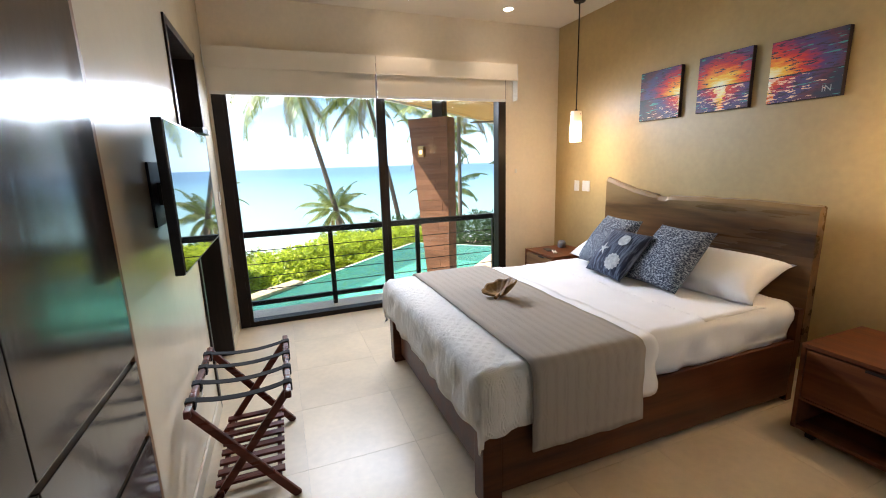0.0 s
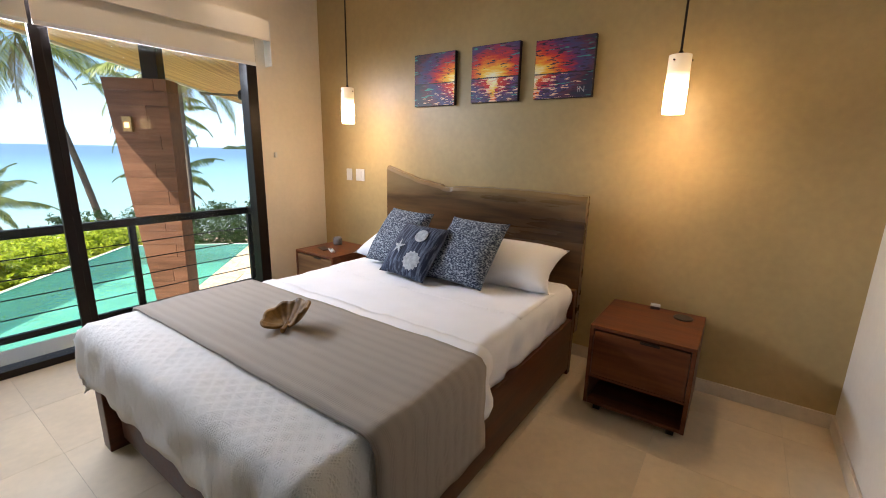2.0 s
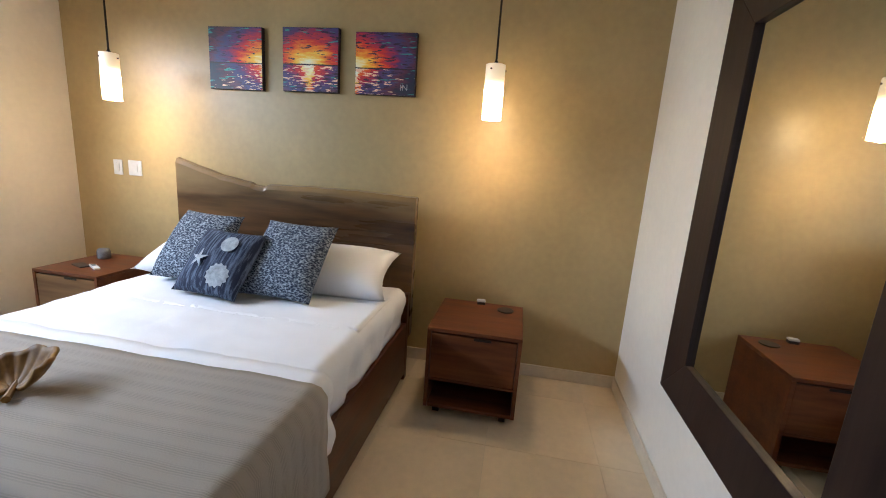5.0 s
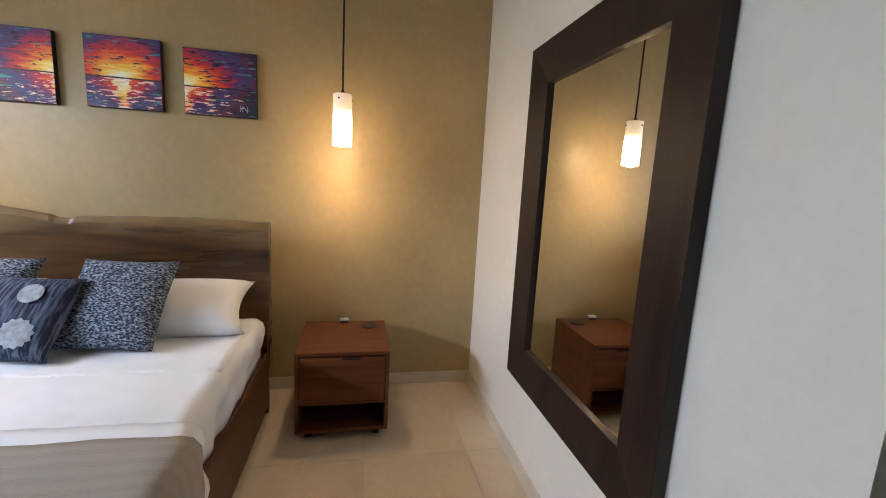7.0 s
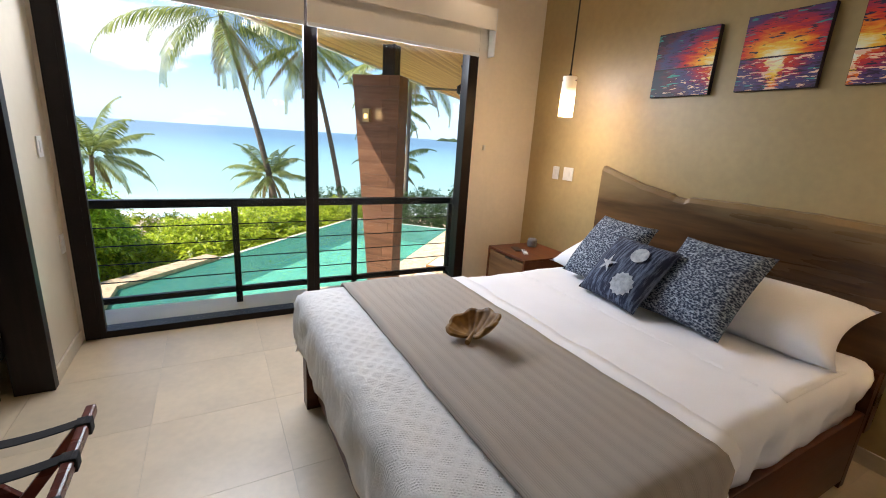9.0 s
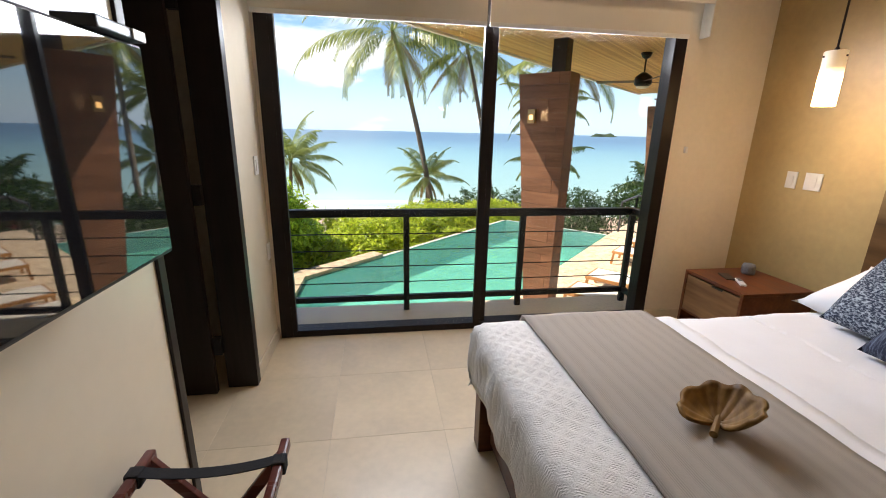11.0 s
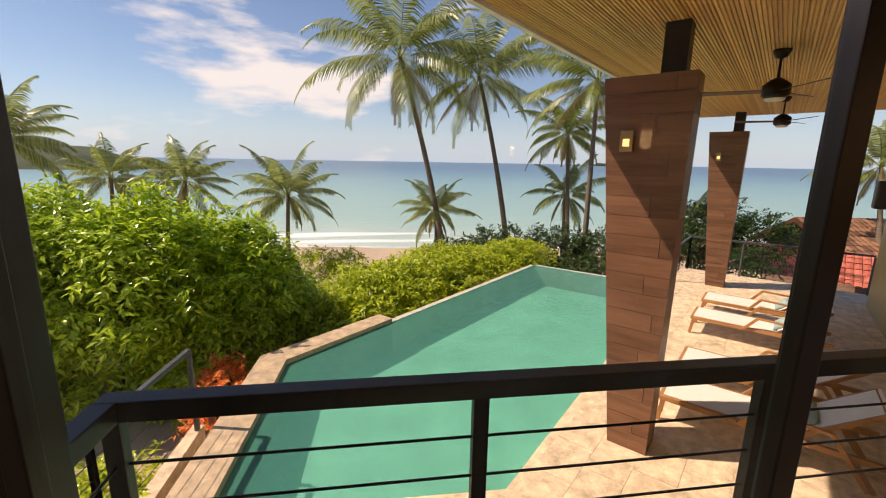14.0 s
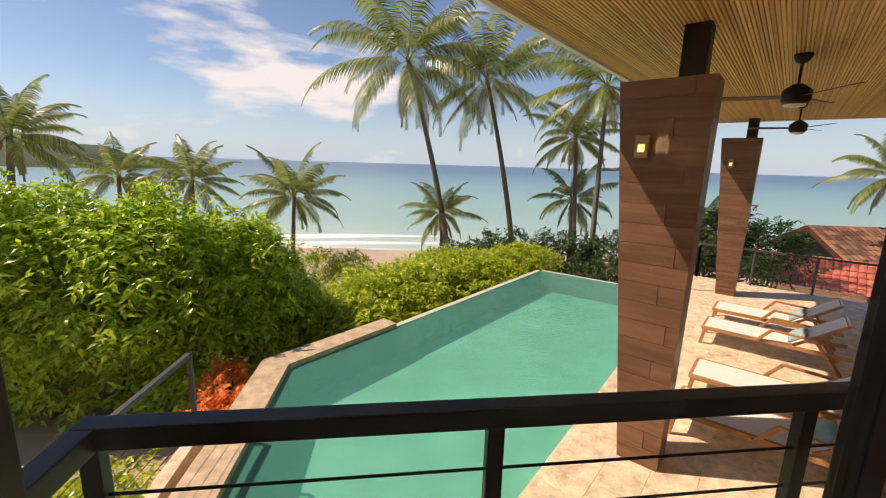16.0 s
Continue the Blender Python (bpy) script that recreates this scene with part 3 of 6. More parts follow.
def cane_soffit():
    bm = bmesh.new()
    r, b = 0.016, RB0 + 0.05
    while b < 3.2:
        a0 = (5.17 - C0.y - AY.y * (b + 0.02)) / AX.y
        p, q = uv(a0, b), uv(RA1 - 0.02, b)
        side, z = AY, SZ + 0.03
        ring = []
        for (x, y) in (p, q):
            ring.append([bm.verts.new((x + side.x * o, y + side.y * o, z - h)) for o, h in ((-r, 0.0), (-r * 0.6, 0.018), (r * 0.6, 0.018), (r, 0.0))])
        for k in range(3):
            bm.faces.new((ring[0][k], ring[0][k + 1], ring[1][k + 1], ring[1][k]))
        b += 0.034
    return bm


def cane_material():
    m, n, l, b = _nodes("split_cane")
    geo, r, mp, tc, nz, mx = (n.new("ShaderNodeNewGeometry"), n.new("ShaderNodeValToRGB"), n.new("ShaderNodeMapping"), n.new("ShaderNodeTexCoord"), n.new("ShaderNodeTexNoise"), n.new("ShaderNodeMath"))
    e = r.color_ramp.elements
    e[0].color, e[1].color = (0.33, 0.165, 0.048, 1), (0.80, 0.51, 0.19, 1)
    mid = e.new(0.45)
    mid.color = (0.60, 0.35, 0.115, 1)
    mp.inputs["Rotation"].default_value = (0, 0, -math.atan2(AX.y, AX.x))
    mp.inputs["Scale"].default_value = (1.4, 30, 30)
    l.new(tc.outputs["Object"], mp.inputs["Vector"])
    l.new(mp.outputs["Vector"], nz.inputs["Vector"])
    nz.inputs["Scale"].default_value, nz.inputs["Detail"].default_value = 1.0, 5
    mx.operation, mx.inputs[1].default_value = "MULTIPLY_ADD", 0.55
    sc = n.new("ShaderNodeMath")
    sc.operation, sc.inputs[1].default_value = "MULTIPLY", 0.5
    l.new(nz.outputs["Fac"], sc.inputs[0])
    l.new(geo.outputs["Random Per Island"], mx.inputs[0])
    l.new(sc.outputs["Value"], mx.inputs[2])
    l.new(mx.outputs["Value"], r.inputs["Fac"])
    l.new(r.outputs["Color"], b.inputs["Base Color"])
    b.inputs["Roughness"].default_value = 0.6
    return m


structure("ceiling_terrace", cane_soffit(), cane_material(), "golden split-cane soffit under the terrace roof")
structure("fascia", prism([uv(-5.3, RB0 - 0.03), uv(RA1, RB0 - 0.03), uv(RA1, RB0 + 0.03), uv(-5.3, RB0 + 0.03)], SZ - 0.02, SZ + 0.36), M_FASCIA, "pale roof edge board")
structure("wall_terrace", prism([uv(-0.90, 3.0), uv(8.6, 3.0), uv(8.6, 3.2), uv(-0.75, 3.2)], TZ - 0.2, SZ + 0.03), M_TAN, "tan house wall along the terrace")
# added wall out of view, tall enough to block sun from the balcony slab
structure("wall_sun_block", cuboid((-2.4, GY + 0.2, -2.4), (-2.2, 6.35, 4.4)), M_CREAM, "unseen cream wall added to keep the sun off the balcony")
structure("wall_below_balcony", cuboid((-2.4, GY + 0.005, -2.4), (3.39, GY + 0.2, -0.2)), M_CREAM, "cream house wall below the balcony")


def column(a, b=0.0):
    """Tapered pier clad in wood-look tile courses, with a steel post on top."""
    col = root("terrace_column", (*uv(a, b), TZ), math.degrees(math.atan2(AY.y, AY.x)), "tapered terrace column clad in brown wood-look tiles", "column", "terrace columns")
    H, D = 3.868, 0.34

    def edges(z):
        f = z / H
        return -0.383 * f, 0.40 + 0.03 * f

    core = hexa([(0.01, 0.01, 0), (0.39, 0.01, 0), (0.39, D - 0.01, 0), (0.01, D - 0.01, 0), (-0.373, 0.01, H - 0.003), (0.42, 0.01, H - 0.003), (0.42, D - 0.01, H - 0.003), (-0.373, D - 0.01, H - 0.003)])
    part("core", core, M_MORTAR, col, "grey joint mortar")
    course, z, k = 0.195, 0.0, 0
    while z < H - 0.01:
        z1 = min(z + course, H)
        l0, r0 = edges(z)
        l1, r1 = edges(z1 - 0.004)
        cut = (0.22, 0.62, 0.42, 0.8)[k % 4]
        for s0, s1 in (((0, cut), (cut, 1)) if k % 2 else ((0, 1),)):
            e0, e1 = (0.003 if s0 else 0), (0.003 if s1 < 1 else 0)
            A0, A1 = l0 + (r0 - l0) * s0 + e0, l0 + (r0 - l0) * s1 - e1
            B0, B1 = l1 + (r1 - l1) * s0 + e0, l1 + (r1 - l1) * s1 - e1
            o = random.uniform(0, 0.002)
            part("tile", hexa([(A0, -o, z), (A1, -o, z), (A1, 0.012, z), (A0, 0.012, z), (B0, -o, z1 - 0.004), (B1, -o, z1 - 0.004), (B1, 0.012, z1 - 0.004), (B0, 0.012, z1 - 0.004)]), M_COLUMN, col)
            part("tile", hexa([(A0, D - 0.012, z), (A1, D - 0.012, z), (A1, D + o, z), (A0, D + o, z), (B0, D - 0.012, z1 - 0.004), (B1, D - 0.012, z1 - 0.004), (B1, D + o, z1 - 0.004), (B0, D + o, z1 - 0.004)]), M_COLUMN, col)
        for x0, x1, s in ((l0, l1, 1), (r0, r1, -1)):
            part("tile", hexa([(x0, 0.014, z), (x0 + s * 0.011, 0.014, z), (x0 + s * 0.011, D - 0.014, z), (x0, D - 0.014, z), (x1, 0.014, z1 - 0.004), (x1 + s * 0.011, 0.014, z1 - 0.004), (x1 + s * 0.011, D - 0.014, z1 - 0.004), (x1, D - 0.014, z1 - 0.004)]), M_COLUMN, col)
        z, k = z1, k + 1
    part("post", cuboid((0.10, 0.07, H), (0.31, 0.27, SZ + 0.02 - TZ), 0.004), M_STEEL, col, "dark steel post")
    lamp = part("wall_lamp", cuboid((-0.17, -0.05, 3.16), (-0.05, -0.004, 3.36), 0.004), M_BRASS, col, "small lit wall lamp")
    part("bulb", cuboid((-0.140, -0.056, 3.21), (-0.080, -0.0505, 3.28), 0.002), M_LAMPGLOW, lamp)
    return col


M_BRASS = surface("brushed_brass", (0.45, 0.30, 0.13), 0.35, metal=0.8)
M_LAMPGLOW = glow("warm_bulb", (1.0, 0.58, 0.20), 1.6)
column(0.0)
column(8.09, -0.07)

# ---- bedroom things ----


def drape(name, x0, x1, y0, y1, z, hx0, hx1, hy0, hy1, material, parent, thick=0.012, r=0.05, wrinkle=0.006, seed=0, label="", step=0.035, flare=0.02, hemwave=0.0):
    """Cloth over the box x0..x1, y0..y1 with its top at z, hanging down by the given lengths at each side."""
    def axis(lo, hi, h0, h1):
        n = max(4, int((hi - lo + h0 + h1) / step))
        out = []
        for k in range(n + 1):
            s = lo - h0 + (hi - lo + h0 + h1) * k / n
            out.append(s)
        return out

    def fold(s, lo, hi):
        """Place along the axis and drop below the top."""
        for edge, sign, d in ((lo, -1, lo - s), (hi, 1, s - hi)):
            if d > 0:
                q = r * math.pi / 2
                if d < q:
                    a = d / r
                    return edge + sign * r * math.sin(a), r * (1 - math.cos(a))
                return edge + sign * (r + flare * (d - q)), r + (d - q)
        return s, 0.0

    bm = bmesh.new()
    xs, ys = axis(x0 + r, x1 - r, hx0, hx1), axis(y0 + r, y1 - r, hy0, hy1)
    if not hx0:
        end = x1 - r if hx1 else x1
        xs = [x0 + (end - x0) * k / (len(xs) - 1) for k in range(len(xs))]
    grid = []
    for s in xs:
        row = []
        for t in ys:
            x, dx = fold(s, x0 + r, x1 - r) if hx0 or hx1 else (s, 0)
            y, dy = fold(t, y0 + r, y1 - r)
            d = max(dx, dy) + 0.25 * min(dx, dy)
            d *= 1 + hemwave * (noise.noise(Vector((s * 4 + seed, t * 4, 7))) + 0.5 * noise.noise(Vector((s * 11, t * 11 + seed, 1))))
            w = wrinkle * noise.noise(Vector((s * 5 + seed, t * 5, 0))) + 0.5 * wrinkle * noise.noise(Vector((s * 14 + seed, t * 14, 2)))
            hang = min(1.0, d / 0.12)
            fx = wrinkle * 2.6 * hang * noise.noise(Vector((s * 9 + seed, t * 9, 5)))
            row.append(bm.verts.new((x + (fx if dx > dy else 0), y + (fx if dy >= dx else 0), z - d + w * (1 - hang * 0.5))))
        grid.append(row)
    for a, b in zip(grid, grid[1:]):
        for j in range(len(a) - 1):
            bm.faces.new((a[j], a[j + 1], b[j + 1], b[j]))
    bmesh.ops.recalc_face_normals(bm, faces=bm.faces)
    ob = part(name, bm, material, parent, label, smooth=True)
    mod = ob.modifiers.new("thickness", "SOLIDIFY")
    mod.thickness, mod.offset = thick, 1
    return ob


BY0, BY1, BX0, BX1, BTOP = 2.02, 3.70, 0.60, 2.90, 0.655
bed = root("bed", (0, 0, 0), label="queen bed with live-edge wooden headboard and white bedding", category="bed")


def live_top(y):
    """Outline of the natural upper edge of the headboard."""
    f = (y - 1.97) / (3.74 - 1.97)
    z = 1.262 + 0.012 * math.sin(f * 5)
    if f > 0.62:
        g = (f - 0.62) / 0.38
        z += 0.155 * g ** 1.4
    if 0.60 < f < 0.66:
        z -= 0.012
    return z + 0.006 * noise.noise(Vector((y * 9, 0, 0)))


def headboard():
    bm = bmesh.new()
    n = 70
    rows = []
    for k in range(n + 1):
        y = 1.97 + 1.77 * k / n
        t = live_top(y)
        e = 0.01 * noise.noise(Vector((y * 7, 3, 0)))
        rows.append([bm.verts.new(p) for p in ((2.90, y, 0.30), (2.90, y, t - 0.035), (2.915 + e * 0.4, y, t - 0.006), (2.945, y, t), (2.97, y, t - 0.012), (2.97, y, 0.30))])
    for a, b in zip(rows, rows[1:]):
        for j in range(6):
            bm.faces.new((a[j], b[j], b[(j + 1) % 6], a[(j + 1) % 6]))
    bm.faces.new(rows[0])
    bm.faces.new(rows[-1][::-1])
    return bm


part("headboard", headboard(), M_LIVE, bed, "brown live-edge slab headboard", smooth=False)
for y in (1.975, 3.57):
    part("headboard_leg", cuboid((2.845, y, 0), (2.899, y + 0.095, 0.62), 0.004), M_BEDWOOD, bed)
part("side_rail", cuboid((0.755, 1.975, 0.045), (2.845, 2.010, 0.42), 0.005), M_BEDWOOD, bed)
part("side_rail", cuboid((0.755, 3.630, 0.045), (2.845, 3.665, 0.42), 0.005), M_BEDWOOD, bed)
part("foot_rail", cuboid((0.715, 2.072, 0.055), (0.750, 3.572, 0.40), 0.005), M_BEDWOOD, bed)
for y in (1.972, 3.573):
    part("leg", cuboid((0.655, y, 0.0), (0.755, y + 0.095, 0.42), 0.006), M_BEDWOOD, bed)
part("slats", cuboid((0.76, 2.02, 0.30), (2.84, 3.62, 0.34)), M_BEDWOOD, bed)
mattress = part("mattress", cuboid((0.69, 2.04, 0.342), (2.88, 3.60, 0.64), 0.05), M_SHEET, bed, "white mattress", smooth=True)


def woven(name, colour, waves, bump, contrast):
    """Cloth with woven bands: (direction in degrees, bands a metre) pairs, lighter on the ridges, over a fine weave."""
    m, n, l, b = _nodes(name)
    tc = n.new("ShaderNodeTexCoord")
    total = None
    for deg, per in waves:
        mp, wv = n.new("ShaderNodeMapping"), n.new("ShaderNodeTexWave")
        mp.inputs["Rotation"].default_value = (0, 0, radians(deg))
        l.new(tc.outputs["Object"], mp.inputs["Vector"])
        l.new(mp.outputs["Vector"], wv.inputs["Vector"])
        wv.inputs["Scale"].default_value, wv.inputs["Distortion"].default_value = per / 3.18, 0.6
        wv.inputs["Detail"].default_value = 2
        if total is None:
            total = wv.outputs["Fac"]
        else:
            mx = n.new("ShaderNodeMath")
            mx.operation = "MAXIMUM"
            l.new(total, mx.inputs[0])
            l.new(wv.outputs["Fac"], mx.inputs[1])
            total = mx.outputs["Value"]
    nz, ad = n.new("ShaderNodeTexNoise"), n.new("ShaderNodeMath")
    nz.inputs["Scale"].default_value, nz.inputs["Detail"].default_value = 150, 3
    l.new(tc.outputs["Object"], nz.inputs["Vector"])
    ad.operation, ad.inputs[1].default_value = "MULTIPLY_ADD", 0.6
    l.new(nz.outputs["Fac"], ad.inputs[0])
    l.new(total, ad.inputs[2])
    r = n.new("ShaderNodeValToRGB")
    r.color_ramp.elements[0].position, r.color_ramp.elements[1].position = 0.2, 1.0
    c = Vector(colour)
    r.color_ramp.elements[0].color, r.color_ramp.elements[1].color = (*(c * (1 - contrast)), 1), (*(c * (1 + contrast * 0.6)), 1)
    l.new(ad.outputs["Value"], r.inputs["Fac"])
    l.new(r.outputs["Color"], b.inputs["Base Color"])
    b.inputs["Roughness"].default_value, b.inputs["Specular IOR Level"].default_value = 0.95, 0.2
    bp = n.new("ShaderNodeBump")
    bp.inputs["Strength"].default_value, bp.inputs["Distance"].default_value = bump, 0.006
    l.new(ad.outputs["Value"], bp.inputs["Height"])
    l.new(bp.outputs["Normal"], b.inputs["Normal"])
    return m


M_KNIT = woven("white_diamond_weave", (0.70, 0.69, 0.67), ((45, 20), (-45, 20), (60, 120), (-60, 120)), 0.7, 0.08)
M_HEM = woven("runner_hem", (0.325, 0.287, 0.249), ((90, 120),), 0.3, 0.08)
M_RUNNER = woven("grey_striped_runner", (0.34, 0.30, 0.26), ((0, 17), (0, 140)), 0.25, 0.12)
sheet = tagged(drape("bed_sheet", 0.74, 2.87, 1.998, 3.645, BTOP, 0.0, 0.02, 0.262, 0.262, M_SHEET, None, seed=1, wrinkle=0.011, flare=-0.06), "smooth white cotton sheet over the mattress", "bedding")
knit = tagged(drape("coverlet", 0.635, 1.05, 1.955, 3.690, BTOP + 0.016, 0.30, 0.0, 0.33, 0.33, M_KNIT, None, seed=4, wrinkle=0.011, hemwave=0.10), "white woven cotton coverlet hanging over the bed's foot", "coverlet")
top_sheet = tagged(drape("top_sheet", 1.06, 1.665, 1.968, 3.675, BTOP + 0.006, 0.0, 0.0, 0.345, 0.345, M_SHEET, None, thick=0.008, seed=1, wrinkle=0.011, hemwave=0.04), "folded white cotton top sheet hanging beside the runner", "bedding")
drape("turned_band", 2.08, 2.60, 1.990, 3.653, BTOP + 0.004, 0.0, 0.0, 0.02, 0.02, M_SHEET, sheet, thick=0.008, seed=1, wrinkle=0.011, flare=-0.05, hemwave=0.05, label="turned-down sheet band")
runner = tagged(drape("bed_runner", 0.88, 1.530, 1.925, 3.715, BTOP + 0.032, 0.0, 0.0, 0.45, 0.45, M_RUNNER, None, seed=9, hemwave=0.03), "grey-beige striped cotton runner across the bed", "bed runner")
for x in (0.88, 1.516):
    drape("hem", x, x + 0.014, 1.9242, 3.7158, BTOP + 0.0328, 0.0, 0.0, 0.45, 0.45, M_HEM, runner, thick=0.010, seed=9, wrinkle=0.006, hemwave=0.03, label="narrow stitched hem")


def pillow_mesh(w, h, t, pinch=0.10, n=18, seed=0):
    bm = bmesh.new()
    sides = []
    for sgn in (1, -1):
        g = []
        for i in range(n + 1):
            row = []
            for j in range(n + 1):
                a, b = 2 * i / n - 1, 2 * j / n - 1
                x = a * w / 2 * (1 - pinch * (1 - b * b) * abs(a) ** 3)
                y = b * h / 2 * (1 - pinch * (1 - a * a) * abs(b) ** 3)
                z = sgn * t / 2 * ((1 - abs(a) ** 2.6) * (1 - abs(b) ** 2.6)) ** 0.55
                z += 0.010 * noise.noise(Vector((x * 8 + seed, y * 8, sgn))) * (1 - a * a) * (1 - b * b)
                row.append(bm.verts.new((x, y, z)))
            g.append(row)
        for r0, r1 in zip(g, g[1:]):
            for j in range(n):
                bm.faces.new((r0[j], r0[j + 1], r1[j + 1], r1[j]))
    bmesh.ops.remove_doubles(bm, verts=bm.verts, dist=0.0005)
    return bm


def printed(name, dark, light, scale, seed=0, stretch=(1, 2.2, 1)):
    """Navy cloth with a worn pale print."""
    m, n, l, b = _nodes(name)
    tc, nz, r, v, mx = n.new("ShaderNodeTexCoord"), n.new("ShaderNodeTexNoise"), n.new("ShaderNodeValToRGB"), n.new("ShaderNodeTexVoronoi"), n.new("ShaderNodeMath")
    mp = n.new("ShaderNodeMapping")
    mp.inputs["Location"].default_value, mp.inputs["Scale"].default_value = (seed, seed * 2, 0), stretch
    l.new(tc.outputs["Object"], mp.inputs["Vector"])
    for x in (nz, v):
        l.new(mp.outputs["Vector"], x.inputs["Vector"])
    nz.inputs["Scale"].default_value, nz.inputs["Detail"].default_value, nz.inputs["Roughness"].default_value = scale, 8, 0.8
    v.inputs["Scale"].default_value = scale * 1.1
    mx.operation, mx.inputs[1].default_value = "MULTIPLY_ADD", 0.35
    l.new(v.outputs["Distance"], mx.inputs[0])
    l.new(nz.outputs["Fac"], mx.inputs[2])
    e = r.color_ramp.elements
    e[0].position, e[0].color, e[1].position, e[1].color = 0.63, (*dark, 1), 0.84, (*light, 1)
    l.new(mx.outputs["Value"], r.inputs["Fac"])
    l.new(r.outputs["Color"], b.inputs["Base Color"])
    b.inputs["Roughness"].default_value = 0.9
    return m


M_NAVY = printed("navy_print", (0.010, 0.019, 0.044), (0.36, 0.41, 0.47), 62, 0, (2.0, 1, 1))
M_NAVY2 = printed("navy_plain_print", (0.008, 0.013, 0.036), (0.11, 0.14, 0.20), 30, 3, (0.25, 2.4, 1))
M_PRINT = surface("pale_print", (0.42, 0.45, 0.48), 0.9, var=0.25, scale=30, fine=90, bump=0.05)


def lay(ob, at, rx, ry, rz):
    ob.matrix_basis = pose(*at, rx, ry, rz)
    return ob


# white pillows against the headboard
for k, (y, rz) in enumerate(((2.42, 4), (3.32, -3))):
    p = part("pillow", pillow_mesh(0.48, 0.78, 0.22, 0.15, seed=k), M_SHEET, None, smooth=True)
    tagged(p, "plump white pillow leaning on the headboard", "pillow", "white pillows")
    lay(p, (2.66, y, BTOP + 0.135), 0, -24, rz)
# printed cushions
def shell_motifs(parent, h):
    """Pale star, sand dollar and shell printed on the small cushion, lying on its bulge."""
    def bulge(x, y, w=0.44, hh=0.40, t=0.15):
        a, b = min(0.98, abs(2 * x / w)), min(0.98, abs(2 * y / hh))
        return t / 2 * ((1 - a ** 2.6) * (1 - b ** 2.6)) ** 0.55 + 0.006

    def disc(cx, cy, radii, name):
        bm = bmesh.new()
        n = len(radii)
        c = bm.verts.new((cx, cy, bulge(cx, cy)))
        ring = [bm.verts.new((cx + r * math.cos(k * math.tau / n), cy + r * math.sin(k * math.tau / n), bulge(cx + r * math.cos(k * math.tau / n), cy + r * math.sin(k * math.tau / n)))) for k, r in enumerate(radii)]
        for k in range(n):
            bm.faces.new((c, ring[k], ring[(k + 1) % n]))
        part(name, bm, M_PRINT, parent)

    disc(-0.02, 0.08, [0.066 if k % 4 == 0 else (0.030 if k % 2 else 0.018) for k in range(20)], "star_print")
    disc(0.09, -0.07, [0.050] * 18, "sand_dollar_print")
    disc(-0.10, -0.09, [0.070 - 0.010 * (k % 2) for k in range(26)], "shell_print")


for nm, y, x, z, w, hh, t, ry, rz, mt, lab in (
        ("cushion", 3.25, 2.50, 0.885, 0.48, 0.47, 0.17, -52, -8, M_NAVY, "navy cushion with worn pale print, leaning on a pillow"),
        ("cushion", 2.605, 2.45, 0.880, 0.50, 0.47, 0.17, -50, -4, M_NAVY, "navy cushion with worn pale print, leaning on a pillow"),
        ("cushion", 2.960, 2.33, 0.850, 0.42, 0.45, 0.14, -50, -8, M_NAVY2, "small navy cushion printed with starfish and shells")):
    p = part(nm, pillow_mesh(w, hh, t, 0.05, seed=y), mt, None, smooth=True)
    tagged(p, lab, "cushion")
    lay(p, (x, y, z), 0, ry, rz)
    if mt is M_NAVY2:
        shell_motifs(p, hh)


# carved wooden leaf dish on the runner
def leaf_dish():
    """A cupped fan leaf: pleated lobes spreading from the stem at +x, with a scalloped, upturned rim."""
    bm = bmesh.new()
    n, m, lobes = 72, 10, 6
    rows = []
    for k in range(n + 1):
        u = k / n
        th = radians(-128 + 256 * u)
        w = abs(math.cos(math.pi * lobes * u))
        reach = (0.097 + 0.050 * math.cos(th * 0.55)) * (1 - 0.08 * w ** 6) * (1 + 0.05 * math.sin(7 * u + 1))
        row = []
        for i in range(m + 1):
            f = i / m
            r = reach * (0.05 + 0.95 * f)
            z = 0.012 + 0.082 * f ** 2.0 * (0.75 + 0.45 * math.sin(th * 0.8 + 0.5)) + 0.009 * (0.55 - w) * f ** 0.7
            row.append(bm.verts.new((0.070 - r * math.cos(th), r * math.sin(th) * 0.86, max(0.006, z))))
        rows.append(row)
    for p, q in zip(rows, rows[1:]):
        for i in range(m):
            bm.faces.new((p[i], q[i], q[i + 1], p[i + 1]))
    return bm


M_DISH = wood("carved_wood", (0.075, 0.034, 0.008), (0.31, 0.165, 0.045), along=0, rough=0.55, scale=9, spec=0.18)
dish = root("leaf_dish", (1.25, 2.86, BTOP + 0.042), 222, "carved wooden leaf-shaped dish lying on the bed runner", "dish")
b_ = part("bowl", leaf_dish(), M_DISH, dish, smooth=True)
mod = b_.modifiers.new("thickness", "SOLIDIFY")
mod.thickness, mod.offset = 0.012, -1
bm = rod((0.135, 0, 0.018), (-0.02, 0, 0.022), 0.012, 0.007, 8)
part("stem", bm, M_DISH, dish)


